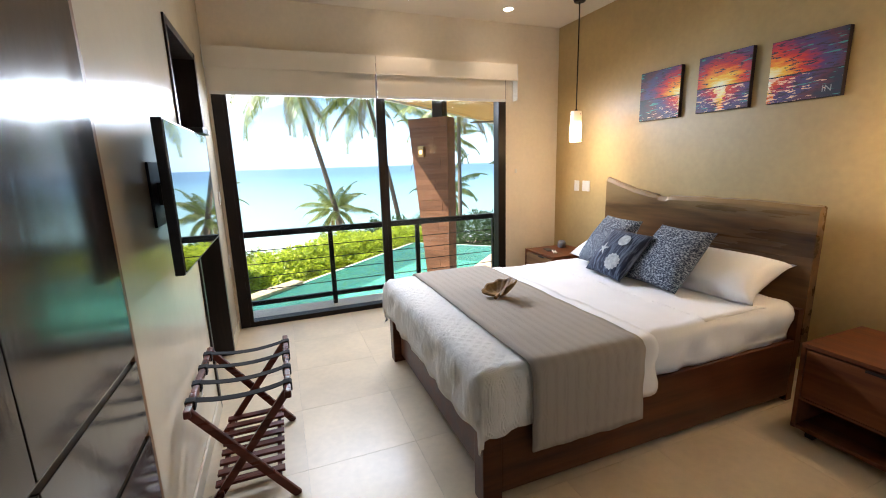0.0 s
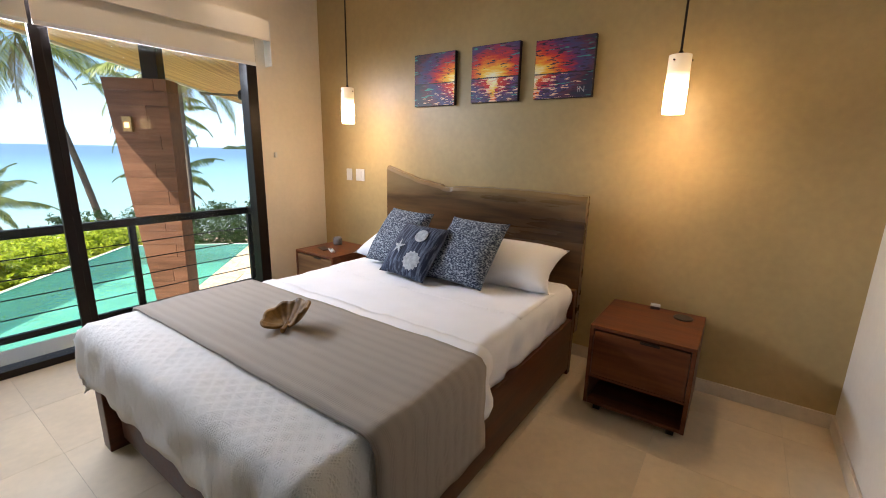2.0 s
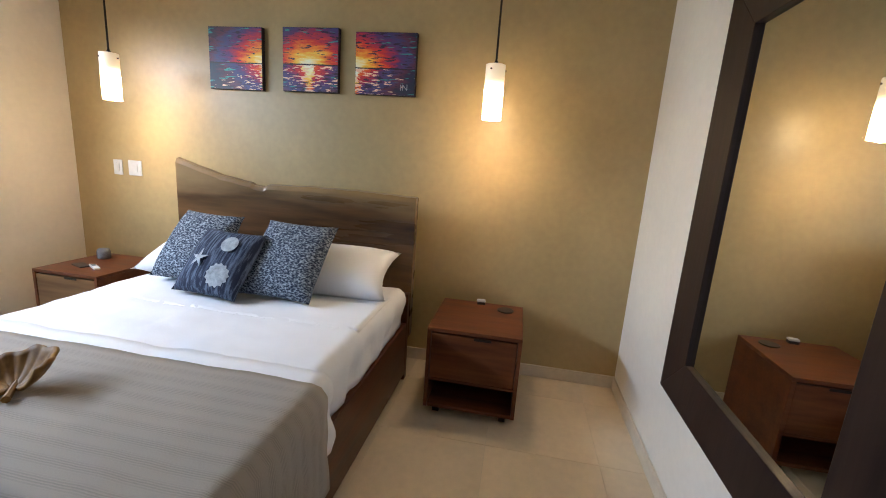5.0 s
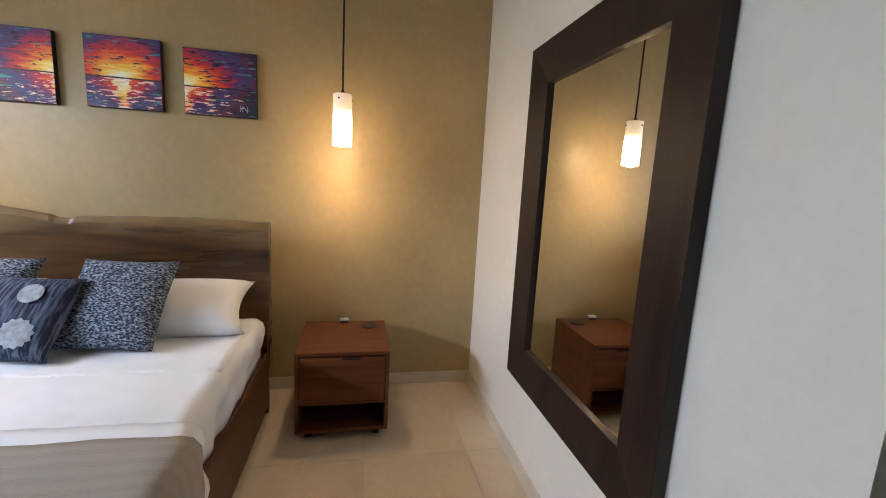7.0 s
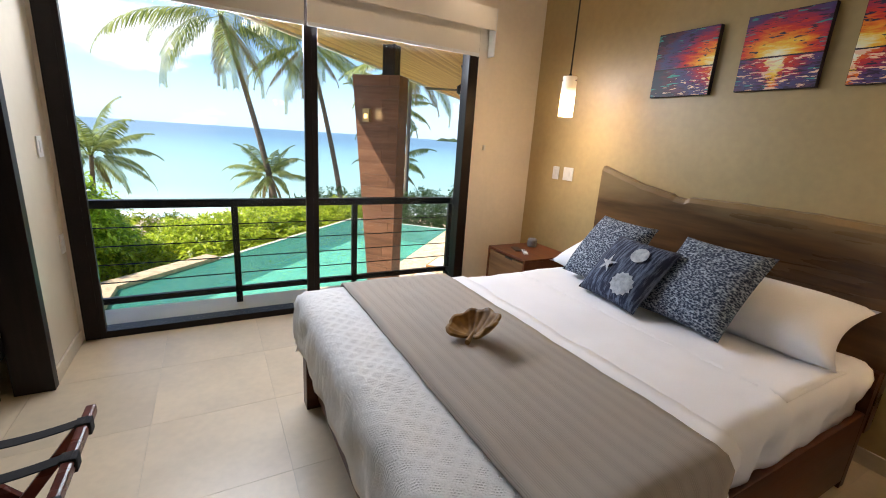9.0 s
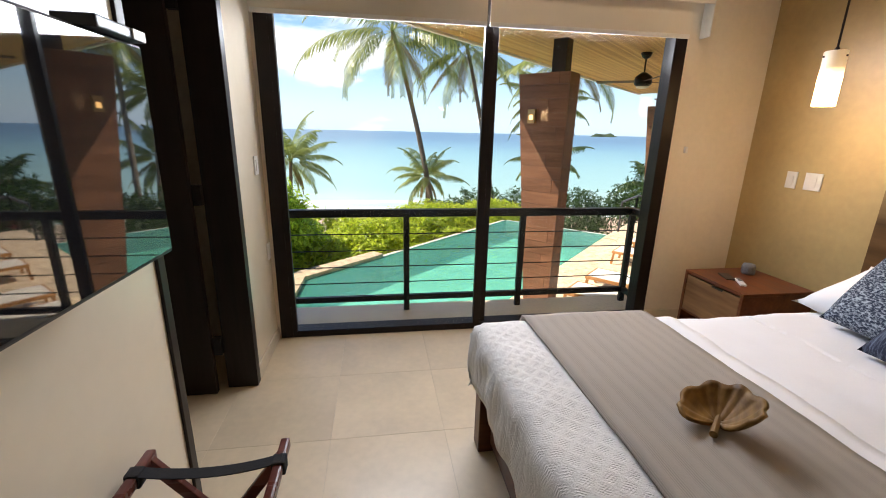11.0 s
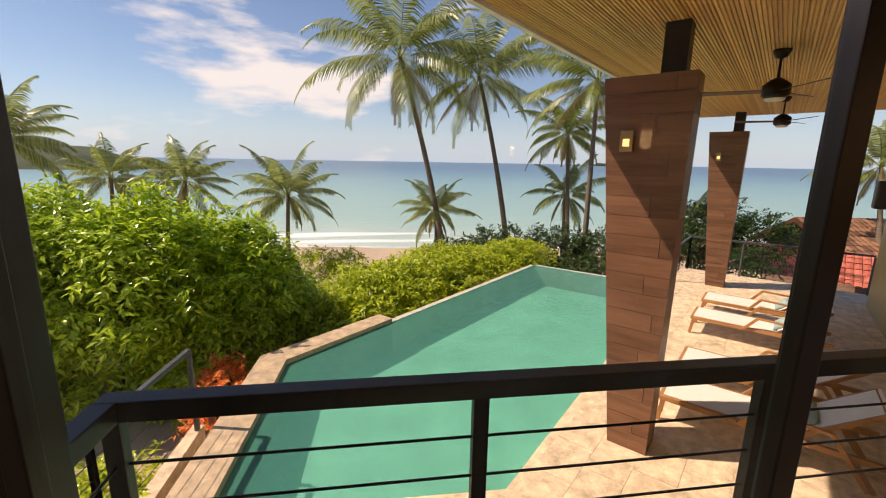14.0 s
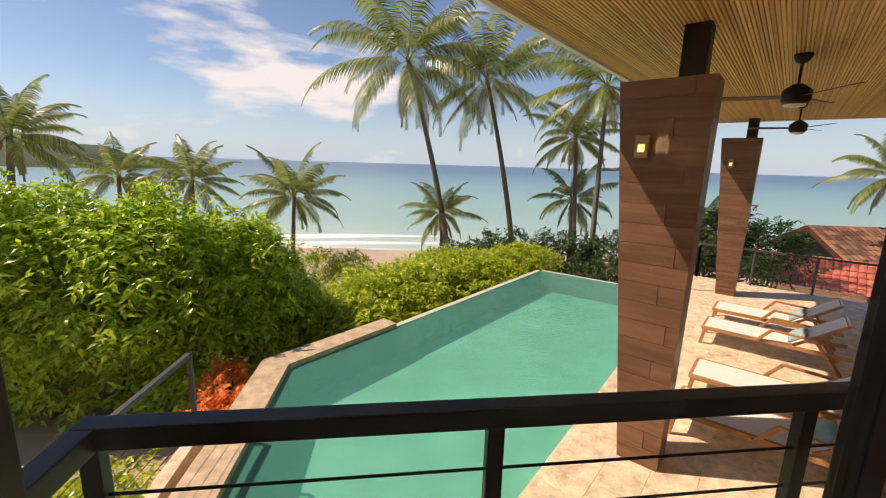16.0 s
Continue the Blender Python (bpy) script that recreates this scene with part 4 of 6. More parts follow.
# nightstands
def nightstand(at, front, label):
    ns = root("nightstand", at, 0, label, "nightstand", "nightstands")
    W, D, H, T = 0.545, 0.56, 0.56, 0.022
    part("top", cuboid((0, 0, H - T), (D, W, H), 0.003), M_NSWOOD, ns)
    part("side_panel", cuboid((0, 0, 0.055), (D, T, H - T), 0.002), M_NSWOOD, ns)
    part("side_panel", cuboid((0, W - T, 0.055), (D, W, H - T), 0.002), M_NSWOOD, ns)
    part("bottom_panel", cuboid((0.004, T, 0.055), (D, W - T, 0.055 + T), 0.002), M_NSWOOD, ns)
    part("shelf_panel", cuboid((0.004, T, 0.230), (D, W - T, 0.245), 0.001), M_NSWOOD, ns)
    part("back_panel", cuboid((D - 0.012, T, 0.08), (D - 0.002, W - T, H - T)), M_NSWOOD, ns)
    d = part("drawer", cuboid((0.004, T + 0.004, 0.247), (0.30, W - T - 0.004, H - T - 0.012), 0.003), front, ns, "drawer front")
    # no hollow is cut: a dark strip gives the shade of the finger notch
    part("notch_shade_strip", cuboid((0.0005, W / 2 - 0.10, H - T - 0.026), (0.0035, W / 2 + 0.0, H - T - 0.011), 0.001), M_DOORWOOD, d, "dark strip for the shaded finger notch")
    for x in (0.05, D - 0.09):
        for y in (0.05, W - 0.09):
            part("foot", cuboid((x, y, 0), (x + 0.04, y + 0.04, 0.055), 0.002), M_DOORWOOD, ns)
    return ns


nightstand((2.50, 1.215, 0), M_NSWOOD, "reddish-brown wooden nightstand with a drawer over an open shelf")
nightstand((2.57, 4.12, 0), M_NSPALE, "brown nightstand with a paler drawer beside the bed")
M_BLACK = surface("black_plastic", (0.02, 0.02, 0.022), 0.35, var=0.1, scale=20, fine=100, bump=0.02)
M_WPLASTIC = surface("white_plastic", (0.75, 0.74, 0.71), 0.4, var=0.04, scale=20, fine=90, bump=0.02)
M_GREY = surface("grey_fabric", (0.20, 0.20, 0.21), 0.8, var=0.2, scale=60, fine=200, bump=0.2)
t_ = part("coaster", lathe([(0.052, 0), (0.055, 0.003), (0.055, 0.007), (0.05, 0.009)], 28), M_BLACK, None)
tagged(t_, "round black coaster on the nightstand", "coaster").location = (2.94, 1.33, 0.56)
t_ = root("charger_box", (3.02, 1.50, 0.56), 8, "small white and black charger box on the nightstand", "charger")
part("base", cuboid((-0.018, -0.028, 0), (0.018, 0.028, 0.018), 0.004), M_BLACK, t_)
part("cap", cuboid((-0.019, -0.029, 0.0185), (0.019, 0.029, 0.032), 0.005), M_WPLASTIC, t_, "white cap")
t_ = part("speaker", lathe([(0.042, 0), (0.046, 0.01), (0.046, 0.06), (0.038, 0.078), (0.02, 0.082)], 24), M_GREY, None, smooth=True)
tagged(t_, "small round grey speaker on the nightstand", "speaker").location = (2.98, 4.52, 0.56)
t_ = root("remote_control", (2.74, 4.33, 0.56), 62, "white remote control lying on the nightstand", "remote control")
part("body", cuboid((-0.075, -0.019, 0), (0.075, 0.019, 0.016), 0.006), M_WPLASTIC, t_)
part("button_pad", cuboid((0.0, -0.013, 0.0162), (0.06, 0.013, 0.018), 0.0008), M_GREY, t_)
t_ = root("phone", (2.75, 4.46, 0.56), 70, "black phone lying on the nightstand", "phone")
part("body", cuboid((-0.075, -0.036, 0), (0.075, 0.036, 0.009), 0.003), M_BLACK, t_)


# paintings
def painting_material(name, sun_y, seed):
    m, n, l, b = _nodes(name)
    tc, sp = n.new("ShaderNodeTexCoord"), n.new("ShaderNodeSeparateXYZ")
    mp, nz = n.new("ShaderNodeMapping"), n.new("ShaderNodeTexNoise")
    mp.inputs["Scale"].default_value, mp.inputs["Location"].default_value = (1, 6, 34), (seed, seed, seed)
    l.new(tc.outputs["Object"], mp.inputs["Vector"])
    l.new(mp.outputs["Vector"], nz.inputs["Vector"])
    l.new(tc.outputs["Object"], sp.inputs["Vector"])
    nz.inputs["Scale"].default_value, nz.inputs["Detail"].default_value, nz.inputs["Roughness"].default_value = 1.0, 7, 0.7

    def f(op, a, b_=0.0, c=0.0):
        k = n.new("ShaderNodeMath")
        k.operation = op
        for i, v in enumerate((a, b_, c)):
            if isinstance(v, (int, float)):
                k.inputs[i].default_value = v
            else:
                l.new(v, k.inputs[i])
        return k.outputs["Value"]

    y, z = f("SUBTRACT", sp.outputs["Y"], sun_y), f("ADD", sp.outputs["Z"], 0.03)
    za = f("ABSOLUTE", z)
    below = f("LESS_THAN", z, 0.0)
    d = f("SQRT", f("ADD", f("MULTIPLY", f("MULTIPLY", y, y), 0.75), f("MULTIPLY", f("MULTIPLY", za, za), 1.3)))
    nn = f("MULTIPLY", f("SUBTRACT", nz.outputs["Fac"], 0.5), 0.62)
    path = f("MULTIPLY", f("MULTIPLY", below, f("LESS_THAN", f("ABSOLUTE", y), f("ADD", f("MULTIPLY", nz.outputs["Fac"], 0.22), -0.08))), -0.32)
    v = f("ADD", f("ADD", f("ADD", f("MULTIPLY", d, 2.25), nn), f("MULTIPLY", below, 0.24)), path)
    r = n.new("ShaderNodeValToRGB")
    e = r.color_ramp.elements
    e[0].position, e[0].color = 0.0, (1.0, 0.97, 0.82, 1)
    e[1].position, e[1].color = 1.0, (0.012, 0.02, 0.05, 1)
    for p, c in ((0.09, (1.0, 0.86, 0.45)), (0.18, (0.98, 0.62, 0.05)), (0.28, (0.90, 0.25, 0.015)), (0.40, (0.70, 0.030, 0.02)), (0.50, (0.42, 0.018, 0.06)), (0.60, (0.10, 0.025, 0.14)), (0.72, (0.05, 0.05, 0.17)), (0.86, (0.10, 0.02, 0.05))):
        k = e.new(p)
        k.color = (*c, 1)
    l.new(v, r.inputs["Fac"])
    # teal strokes in the sky and the dark horizon line
    nz2, mp2, st, mx, mh = n.new("ShaderNodeTexNoise"), n.new("ShaderNodeMapping"), n.new("ShaderNodeValToRGB"), n.new("ShaderNodeMix"), n.new("ShaderNodeMix")
    mp2.inputs["Scale"].default_value, mp2.inputs["Location"].default_value = (1, 7, 60), (seed * 3, 2, seed)
    l.new(tc.outputs["Object"], mp2.inputs["Vector"])
    l.new(mp2.outputs["Vector"], nz2.inputs["Vector"])
    nz2.inputs["Scale"].default_value = 1.0
    st.color_ramp.elements[0].position, st.color_ramp.elements[1].position = 0.62, 0.66
    l.new(nz2.outputs["Fac"], st.inputs["Fac"])
    far = f("GREATER_THAN", d, 0.17)
    mx.data_type = mh.data_type = "RGBA"
    l.new(f("MULTIPLY", st.outputs["Color"], far), mx.inputs["Factor"])
    l.new(r.outputs["Color"], mx.inputs["A"])
    mx.inputs["B"].default_value = (0.05, 0.30, 0.28, 1)
    line = f("LESS_THAN", f("ABSOLUTE", f("ADD", z, f("MULTIPLY", nn, 0.02))), 0.004)
    l.new(line, mh.inputs["Factor"])
    # short pale strokes of light on the water and dark ones between them
    mp3, nz3, lit, dark = n.new("ShaderNodeMapping"), n.new("ShaderNodeTexNoise"), n.new("ShaderNodeMix"), n.new("ShaderNodeMix")
    mp3.inputs["Scale"].default_value, mp3.inputs["Location"].default_value = (1, 16, 95), (seed, seed * 2, 4)
    l.new(tc.outputs["Object"], mp3.inputs["Vector"])
    l.new(mp3.outputs["Vector"], nz3.inputs["Vector"])
    nz3.inputs["Scale"].default_value, nz3.inputs["Detail"].default_value = 1.0, 3
    lit.data_type = dark.data_type = "RGBA"
    l.new(f("MULTIPLY", below, f("GREATER_THAN", f("SUBTRACT", nz3.outputs["Fac"], f("MULTIPLY", f("ABSOLUTE", y), 0.35)), 0.545)), lit.inputs["Factor"])
    l.new(mx.outputs["Result"], lit.inputs["A"])
    lit.inputs["B"].default_value = (0.95, 0.62, 0.42, 1)
    l.new(f("MULTIPLY", f("LESS_THAN", nz3.outputs["Fac"], 0.40), f("GREATER_THAN", d, 0.10)), dark.inputs["Factor"])
    l.new(lit.outputs["Result"], dark.inputs["A"])
    dark.inputs["B"].default_value = (0.03, 0.012, 0.045, 1)
    l.new(dark.outputs["Result"], mh.inputs["A"])
    mh.inputs["B"].default_value = (0.02, 0.01, 0.02, 1)
    l.new(mh.outputs["Result"], b.inputs["Base Color"])
    b.inputs["Roughness"].default_value = 0.45
    bp = n.new("ShaderNodeBump")
    bp.inputs["Strength"].default_value, bp.inputs["Distance"].default_value = 0.35, 0.004
    l.new(nz.outputs["Fac"], bp.inputs["Height"])
    l.new(bp.outputs["Normal"], b.inputs["Normal"])
    return m


M_CANVAS = surface("dark_painted_canvas_edge", (0.03, 0.015, 0.02), 0.7, var=0.2, scale=20, fine=120, bump=0.1)
for k, (y0, y1, z0, z1, sy, lab) in enumerate(((3.209, 3.633, 1.909, 2.332, -0.235, "small square canvas of a red sunset sea with teal clouds"),
                                               (2.634, 3.05, 1.915, 2.336, 0.01, "small square canvas of a yellow sun setting over the sea"),
                                               (2.083, 2.51, 1.915, 2.314, 0.215, "small square canvas of a purple and red sunset sea"))):
    pt = root("painting", (WX - 0.002, (y0 + y1) / 2, (z0 + z1) / 2), 0, lab, "painting", "sunset paintings")
    w, h = (y1 - y0) / 2, (z1 - z0) / 2
    part("canvas_body", cuboid((-0.035, -w, -h), (0, w, h), 0.002), M_CANVAS, pt)
    part("painted_face", cuboid((-0.0375, -w + 0.003, -h + 0.003), (-0.0352, w - 0.003, h - 0.003)), painting_material("sunset_paint", sy, k * 2.3 + 1), pt, "oil painted sunset")
    if k == 2:
        cu = bpy.data.curves.new("signature", "FONT")
        cu.body, cu.size, cu.extrude = "IN", 0.055, 0.0004
        cu.materials.append(M_PRINT)
        so = new("signature", cu)
        so.parent = pt
        so.matrix_basis = pose(-0.0382, -w + 0.105, -h + 0.035, 90, 0, -90)


# pendants
def shade_material():
    m, n, l, b = _nodes("frosted_glass_lit")
    tc, sp, r = n.new("ShaderNodeTexCoord"), n.new("ShaderNodeSeparateXYZ"), n.new("ShaderNodeValToRGB")
    l.new(tc.outputs["Object"], sp.inputs["Vector"])
    mr = n.new("ShaderNodeMapRange")
    mr.inputs["From Min"].default_value, mr.inputs["From Max"].default_value = 0.0, 0.30
    l.new(sp.outputs["Z"], mr.inputs["Value"])
    e = r.color_ramp.elements
    e[0].position, e[0].color, e[1].position, e[1].color = 0.0, (0.5, 0.5, 0.5, 1), 1.0, (0.012, 0.012, 0.012, 1)
    for p, c in ((0.10, 0.9), (0.50, 1.0), (0.60, 0.12), (0.72, 0.022)):
        k = e.new(p)
        k.color = (c, c, c, 1)
    l.new(mr.outputs["Result"], r.inputs["Fac"])
    mu = n.new("ShaderNodeMath")
    mu.operation, mu.inputs[1].default_value = "MULTIPLY", 14.0
    l.new(r.outputs["Color"], mu.inputs[0])
    l.new(mu.outputs["Value"], b.inputs["Emission Strength"])
    b.inputs["Emission Color"].default_value = (1.0, 0.66, 0.30, 1)
    b.inputs["Base Color"].default_value = (0.85, 0.82, 0.75, 1)
    b.inputs["Roughness"].default_value = 0.35
    return m


M_SHADE = shade_material()


def shade_tube():
    """Glass tube with a wall thickness, open below and closed above."""
    bm = bmesh.new()
    rings = [[bm.verts.new((r * math.cos(k * math.tau / 28), r * math.sin(k * math.tau / 28), z)) for k in range(28)]
             for r, z in ((0.012, 0.294), (0.050, 0.294), (0.050, 0.003), (0.053, 0.0), (0.056, 0.003), (0.056, 0.298), (0.054, 0.302), (0.012, 0.302))]
    for p, q in zip(rings, rings[1:] + rings[:1]):
        for k in range(28):
            bm.faces.new((p[k], p[(k + 1) % 28], q[(k + 1) % 28], q[k]))
    return bm


def pendant(y):
    pd = root("pendant_lamp", (2.81, y, 1.755), 0, "lit frosted glass cylinder pendant on a dark cord", "pendant lamp", "bedside pendants")
    part("shade", shade_tube(), M_SHADE, pd, "frosted glass shade", smooth=True)
    point_light("pendant_glow", (2.81, y, 1.790), 6, 0.045, WARM)
    part("cord", rod((0, 0, 0.31), (0, 0, CZ - 1.755 - 0.03), 0.006, sides=10), M_FRAME, pd, "dark cord")
    part("cap", rod((0, 0, 0.301), (0, 0, 0.325), 0.016, 0.008, 12), M_FRAME, pd)
    part("ceiling_rose", lathe([(0.05, CZ - 1.785), (0.06, CZ - 1.765), (0.06, CZ - 1.755)], 20), M_FRAME, pd)
    for a in (40, 160, 280):
        c, s = math.cos(radians(a)), math.sin(radians(a))
        part("screw", rod((0.054 * c, 0.054 * s, 0.272), (0.062 * c, 0.062 * s, 0.272), 0.005, sides=8), M_FRAME, pd)


pendant(4.118)
pendant(1.525)


def downlight(x, y):
    d = root("downlight", (x, y, CZ), 0, "small recessed ceiling downlight, lit", "downlight", "ceiling downlights")
    part("trim_ring", lathe([(0.050, -0.006), (0.058, -0.004), (0.058, -0.0005), (0.045, -0.0005)], 24), M_WPLASTIC, d)
    part("lamp_face", lathe([(0.042, -0.010), (0.044, -0.008), (0.044, -0.0065)], 20), M_LAMPFACE, d)
    spot_light("downlight_beam", (x, y, CZ - 0.03), 5, (1.0, 0.82, 0.62))


M_LAMPFACE = glow("downlight_face", (1.0, 0.85, 0.62), 10)
downlight(1.22, 4.55)
downlight(2.27, 4.55)


# wall plates
def plate(at, rz, kind, half=0.040):
    p = root("light_switch" if kind == "s" else "socket", at, rz, "white light switch plate on the wall" if kind == "s" else "white wall socket plate", "switch")
    part("plate", cuboid((0, -half, -0.060), (0.008, half, 0.060), 0.003), M_WPLASTIC, p)
    part("rocker", cuboid((0.0082, -half * 0.45, -0.035), (0.013, half * 0.45, 0.035), 0.002), M_WPLASTIC, p)


plate((WX - 0.001, 4.375, 1.278), 180, "s", 0.060)
plate((WX - 0.001, 4.535, 1.276), 180, "o")
plate((LX + 0.001, 4.77, 1.325), 0, "s")
plate((LX + 0.001, 4.885, 0.715), 0, "o", 0.036)
t_ = root("blind_chain_holder", (2.602, GY - 0.001, 1.463), 0, "small white roller-blind chain holder on the wall", "blind holder")
part("clip", cuboid((-0.012, -0.02, -0.025), (0.012, 0, 0.025), 0.003), M_WPLASTIC, t_)

plate((LX + 0.001, 2.918, 0.410), 0, "o", 0.036)

# roller blinds
M_BLIND = surface("blind_cloth", (0.74, 0.68, 0.58), 0.9, var=0.05, scale=3, fine=260, bump=0.1)
for x0, x1 in ((-0.575, 0.925), (0.945, 2.42)):
    bl = root("roller_blind", (0, 0, 0), 0, "cream roller blind, partly lowered over the glass door", "roller blind", "roller blinds")
    part("cloth", cuboid((x0, 4.872, 2.27), (x1, 4.875, 2.60)), M_BLIND, bl)
    part("bottom_bar", cuboid((x0, 4.866, 2.243), (x1, 4.881, 2.272), 0.003), M_WPLASTIC, bl)
    part("roller", rod((x0, 4.895, 2.615), (x1, 4.895, 2.615), 0.022, sides=14), M_BLIND, bl)
t_ = root("blind_fascia", (0, 0, 0), 0, "cream fascia panel over the roller blinds", "fascia")
part("panel", cuboid((-0.585, 4.845, 2.47), (0.932, 4.853, 2.645), 0.002), M_BLIND, t_)
part("panel", cuboid((0.938, 4.845, 2.47), (2.56, 4.853, 2.645), 0.002), M_BLIND, t_)
part("end_cap", cuboid((2.56, 4.845, 2.26), (2.568, 4.949, 2.645), 0.002), M_WPLASTIC, t_)
part("end_cap", cuboid((-0.593, 4.845, 2.47), (-0.586, 4.949, 2.645), 0.002), M_WPLASTIC, t_)
part("top", cuboid((-0.585, 4.853, 2.640), (2.56, 4.949, 2.6455)), M_BLIND, t_)

# mirror
mir = root("wall_mirror", (0, MY, 0), 0, "large mirror in a wide dark wooden frame on the wall", "mirror")
MX0, MX1, MZ0, MZ1, MF = 1.06, 2.245, 0.545, 2.25, 0.19


def mitre(pts):
    """One frame member: outer edge pair, inner edge pair, raised outside and sloping to the glass."""
    (ax, az), (bx, bz), (cx, cz), (dx, dz) = pts
    return hexa([(ax, 0.002, az), (bx, 0.002, bz), (cx, 0.002, cz), (dx, 0.002, dz), (ax, 0.052, az), (bx, 0.052, bz), (cx, 0.040, cz), (dx, 0.040, dz)], 0.003)


o = [(MX0, MZ0), (MX1, MZ0), (MX1, MZ1), (MX0, MZ1)]
i_ = [(MX0 + MF, MZ0 + MF), (MX1 - MF, MZ0 + MF), (MX1 - MF, MZ1 - MF), (MX0 + MF, MZ1 - MF)]
for k in range(4):
    part("frame_member", mitre([o[k], o[(k + 1) % 4], i_[(k + 1) % 4], i_[k]]), M_MIRFRAME, mir)
m_, n_, l_, b_ = _nodes("mirror_silver")
b_.inputs["Base Color"].default_value, b_.inputs["Metallic"].default_value, b_.inputs["Roughness"].default_value = (0.86, 0.88, 0.86, 1), 1.0, 0.015
part("mirror_glass", cuboid((MX0 + MF - 0.003, 0.004, MZ0 + MF - 0.003), (MX1 - MF + 0.003, 0.022, MZ1 - MF + 0.003)), m_, mir, "silvered glass")

# door to the bathroom
dr = root("door_1", (0, 0, 0), 0, "dark wooden door standing open into the bathroom", "door", kind="structure")
part("frame_member", cuboid((LX - 0.16, DOOR_Y0, 0), (LX + 0.012, DOOR_Y0 + 0.045, DOOR_Z), 0.003), M_DOORWOOD, dr)
part("frame_member", cuboid((LX - 0.16, DOOR_Y1 - 0.065, 0), (LX + 0.016, DOOR_Y1, DOOR_Z), 0.003), M_DOORWOOD, dr)
part("frame_member", cuboid((LX - 0.16, DOOR_Y0 + 0.045, DOOR_Z - 0.05), (LX + 0.012, DOOR_Y1 - 0.065, DOOR_Z), 0.003), M_DOORWOOD, dr)
lf = part("leaf", cuboid((-1.62, 4.235, 0.008), (-0.80, 4.275, DOOR_Z - 0.055), 0.003), M_DOORWOOD, dr, "dark wooden leaf")
for z in (0.25, 1.15, 2.1):
    part("hinge", cuboid((-0.80, 4.262, z), (-0.755, 4.300, z + 0.11), 0.002), M_STEEL, lf, "dark hinge")

# wardrobe
wd = root("wardrobe", (LX, 0, 0), 0, "tall dark lacquered wardrobe with drawers", "wardrobe")
part("side_panel", cuboid((-0.002 + 0.003, 2.040, 0.0), (0.016, 2.072, CZ - 0.004), 0.002), M_NSPALE, wd, "pale brown edge strip")
for y0, y1 in ((1.42, 2.036), (0.80, 1.416), (0.18, 0.796), (-0.44, 0.176), (-1.06, -0.444)):
    part("door", cuboid((0.001, y0, 0.99), (0.020, y1, CZ - 0.004), 0.002), M_WENGE, wd)
    part("drawer", cuboid((0.001, y0, 0.715), (0.020, y1, 0.968), 0.002), M_WENGE, wd)
    part("drawer", cuboid((0.001, y0, 0.41), (0.020, y1, 0.693), 0.002), M_WENGE, wd)
    part("drawer", cuboid((0.001, y0, 0.09), (0.020, y1, 0.388), 0.002), M_WENGE, wd)
part("plinth", cuboid((0.001, -1.06, 0.0), (0.012, 2.036, 0.086)), M_WENGE, wd)

# television on its arm
tv = root("television", (LX, 2.71, 1.48), 0, "flat black television on a swing arm fixed to the wall", "television")
part("housing", cuboid((0.125, -0.485, -0.285), (0.160, 0.485, 0.285), 0.006), M_BLACK, tv)
m_, n_, l_, b_ = _nodes("dark_screen")
b_.inputs["Base Color"].default_value, b_.inputs["Roughness"].default_value, b_.inputs["Specular IOR Level"].default_value = (0.012, 0.013, 0.016, 1), 0.03, 1.0
b_.inputs["Coat Weight"].default_value, b_.inputs["Coat Roughness"].default_value, b_.inputs["Coat IOR"].default_value = 1.0, 0.02, 1.9
part("screen", cuboid((0.1605, -0.477, -0.273), (0.163, 0.477, 0.277)), m_, tv, "glossy dark screen")
part("rear_bulge", cuboid((0.085, -0.30, -0.22), (0.1245, 0.30, 0.10), 0.012), M_BLACK, tv)
part("mount_plate", cuboid((0.001, -0.12, -0.14), (0.012, 0.12, 0.14), 0.002), M_STEEL, tv)
part("mount_arm", cuboid((0.012, -0.035, -0.05), (0.085, 0.035, 0.05), 0.003), M_STEEL, tv)
t_ = root("media_box", (LX + 0.14, 3.07, 1.766), 0, "small black media box with a white plate on the television", "media box")
part("body", cuboid((-0.045, -0.10, 0), (0.045, 0.10, 0.028), 0.004), M_BLACK, t_)
part("plate", cuboid((0.0455, 0.04, 0.002), (0.049, 0.098, 0.027), 0.001), M_WPLASTIC, t_, "white plate")

# luggage rack
rk = root("luggage_rack", (-0.345, 2.74, 0), 0, "folding mahogany luggage rack with black straps and slatted shelf", "luggage rack")
RW, RL, RT = 0.205, 0.33, 0.55
for y in (-RL, RL):
    s = 0.02 if y < 0 else -0.02
    part("leg", beam((-RW, y, RT), (RW, y, 0.0), 0.022, 0.036, 0.004), M_RACK, rk)
    part("leg", beam((RW, y + s * 1.3, RT), (-RW, y + s * 1.3, 0.0), 0.022, 0.036, 0.004), M_RACK, rk)
for x in (-RW, RW):
    part("top_bar", beam((x, -RL - 0.03, RT), (x, RL + 0.03, RT), 0.03, 0.036, 0.008), M_RACK, rk)
    part("lower_bar", beam((x * 0.62, -RL, 0.105), (x * 0.62, RL, 0.105), 0.022, 0.030, 0.004), M_RACK, rk)
for k in range(8):
    y = -RL + 0.05 + k * (2 * RL - 0.10) / 7
    part("shelf_slat", cuboid((-RW * 0.75, y - 0.020, 0.122), (RW * 0.75, y + 0.020, 0.136), 0.002), M_RACK, rk)


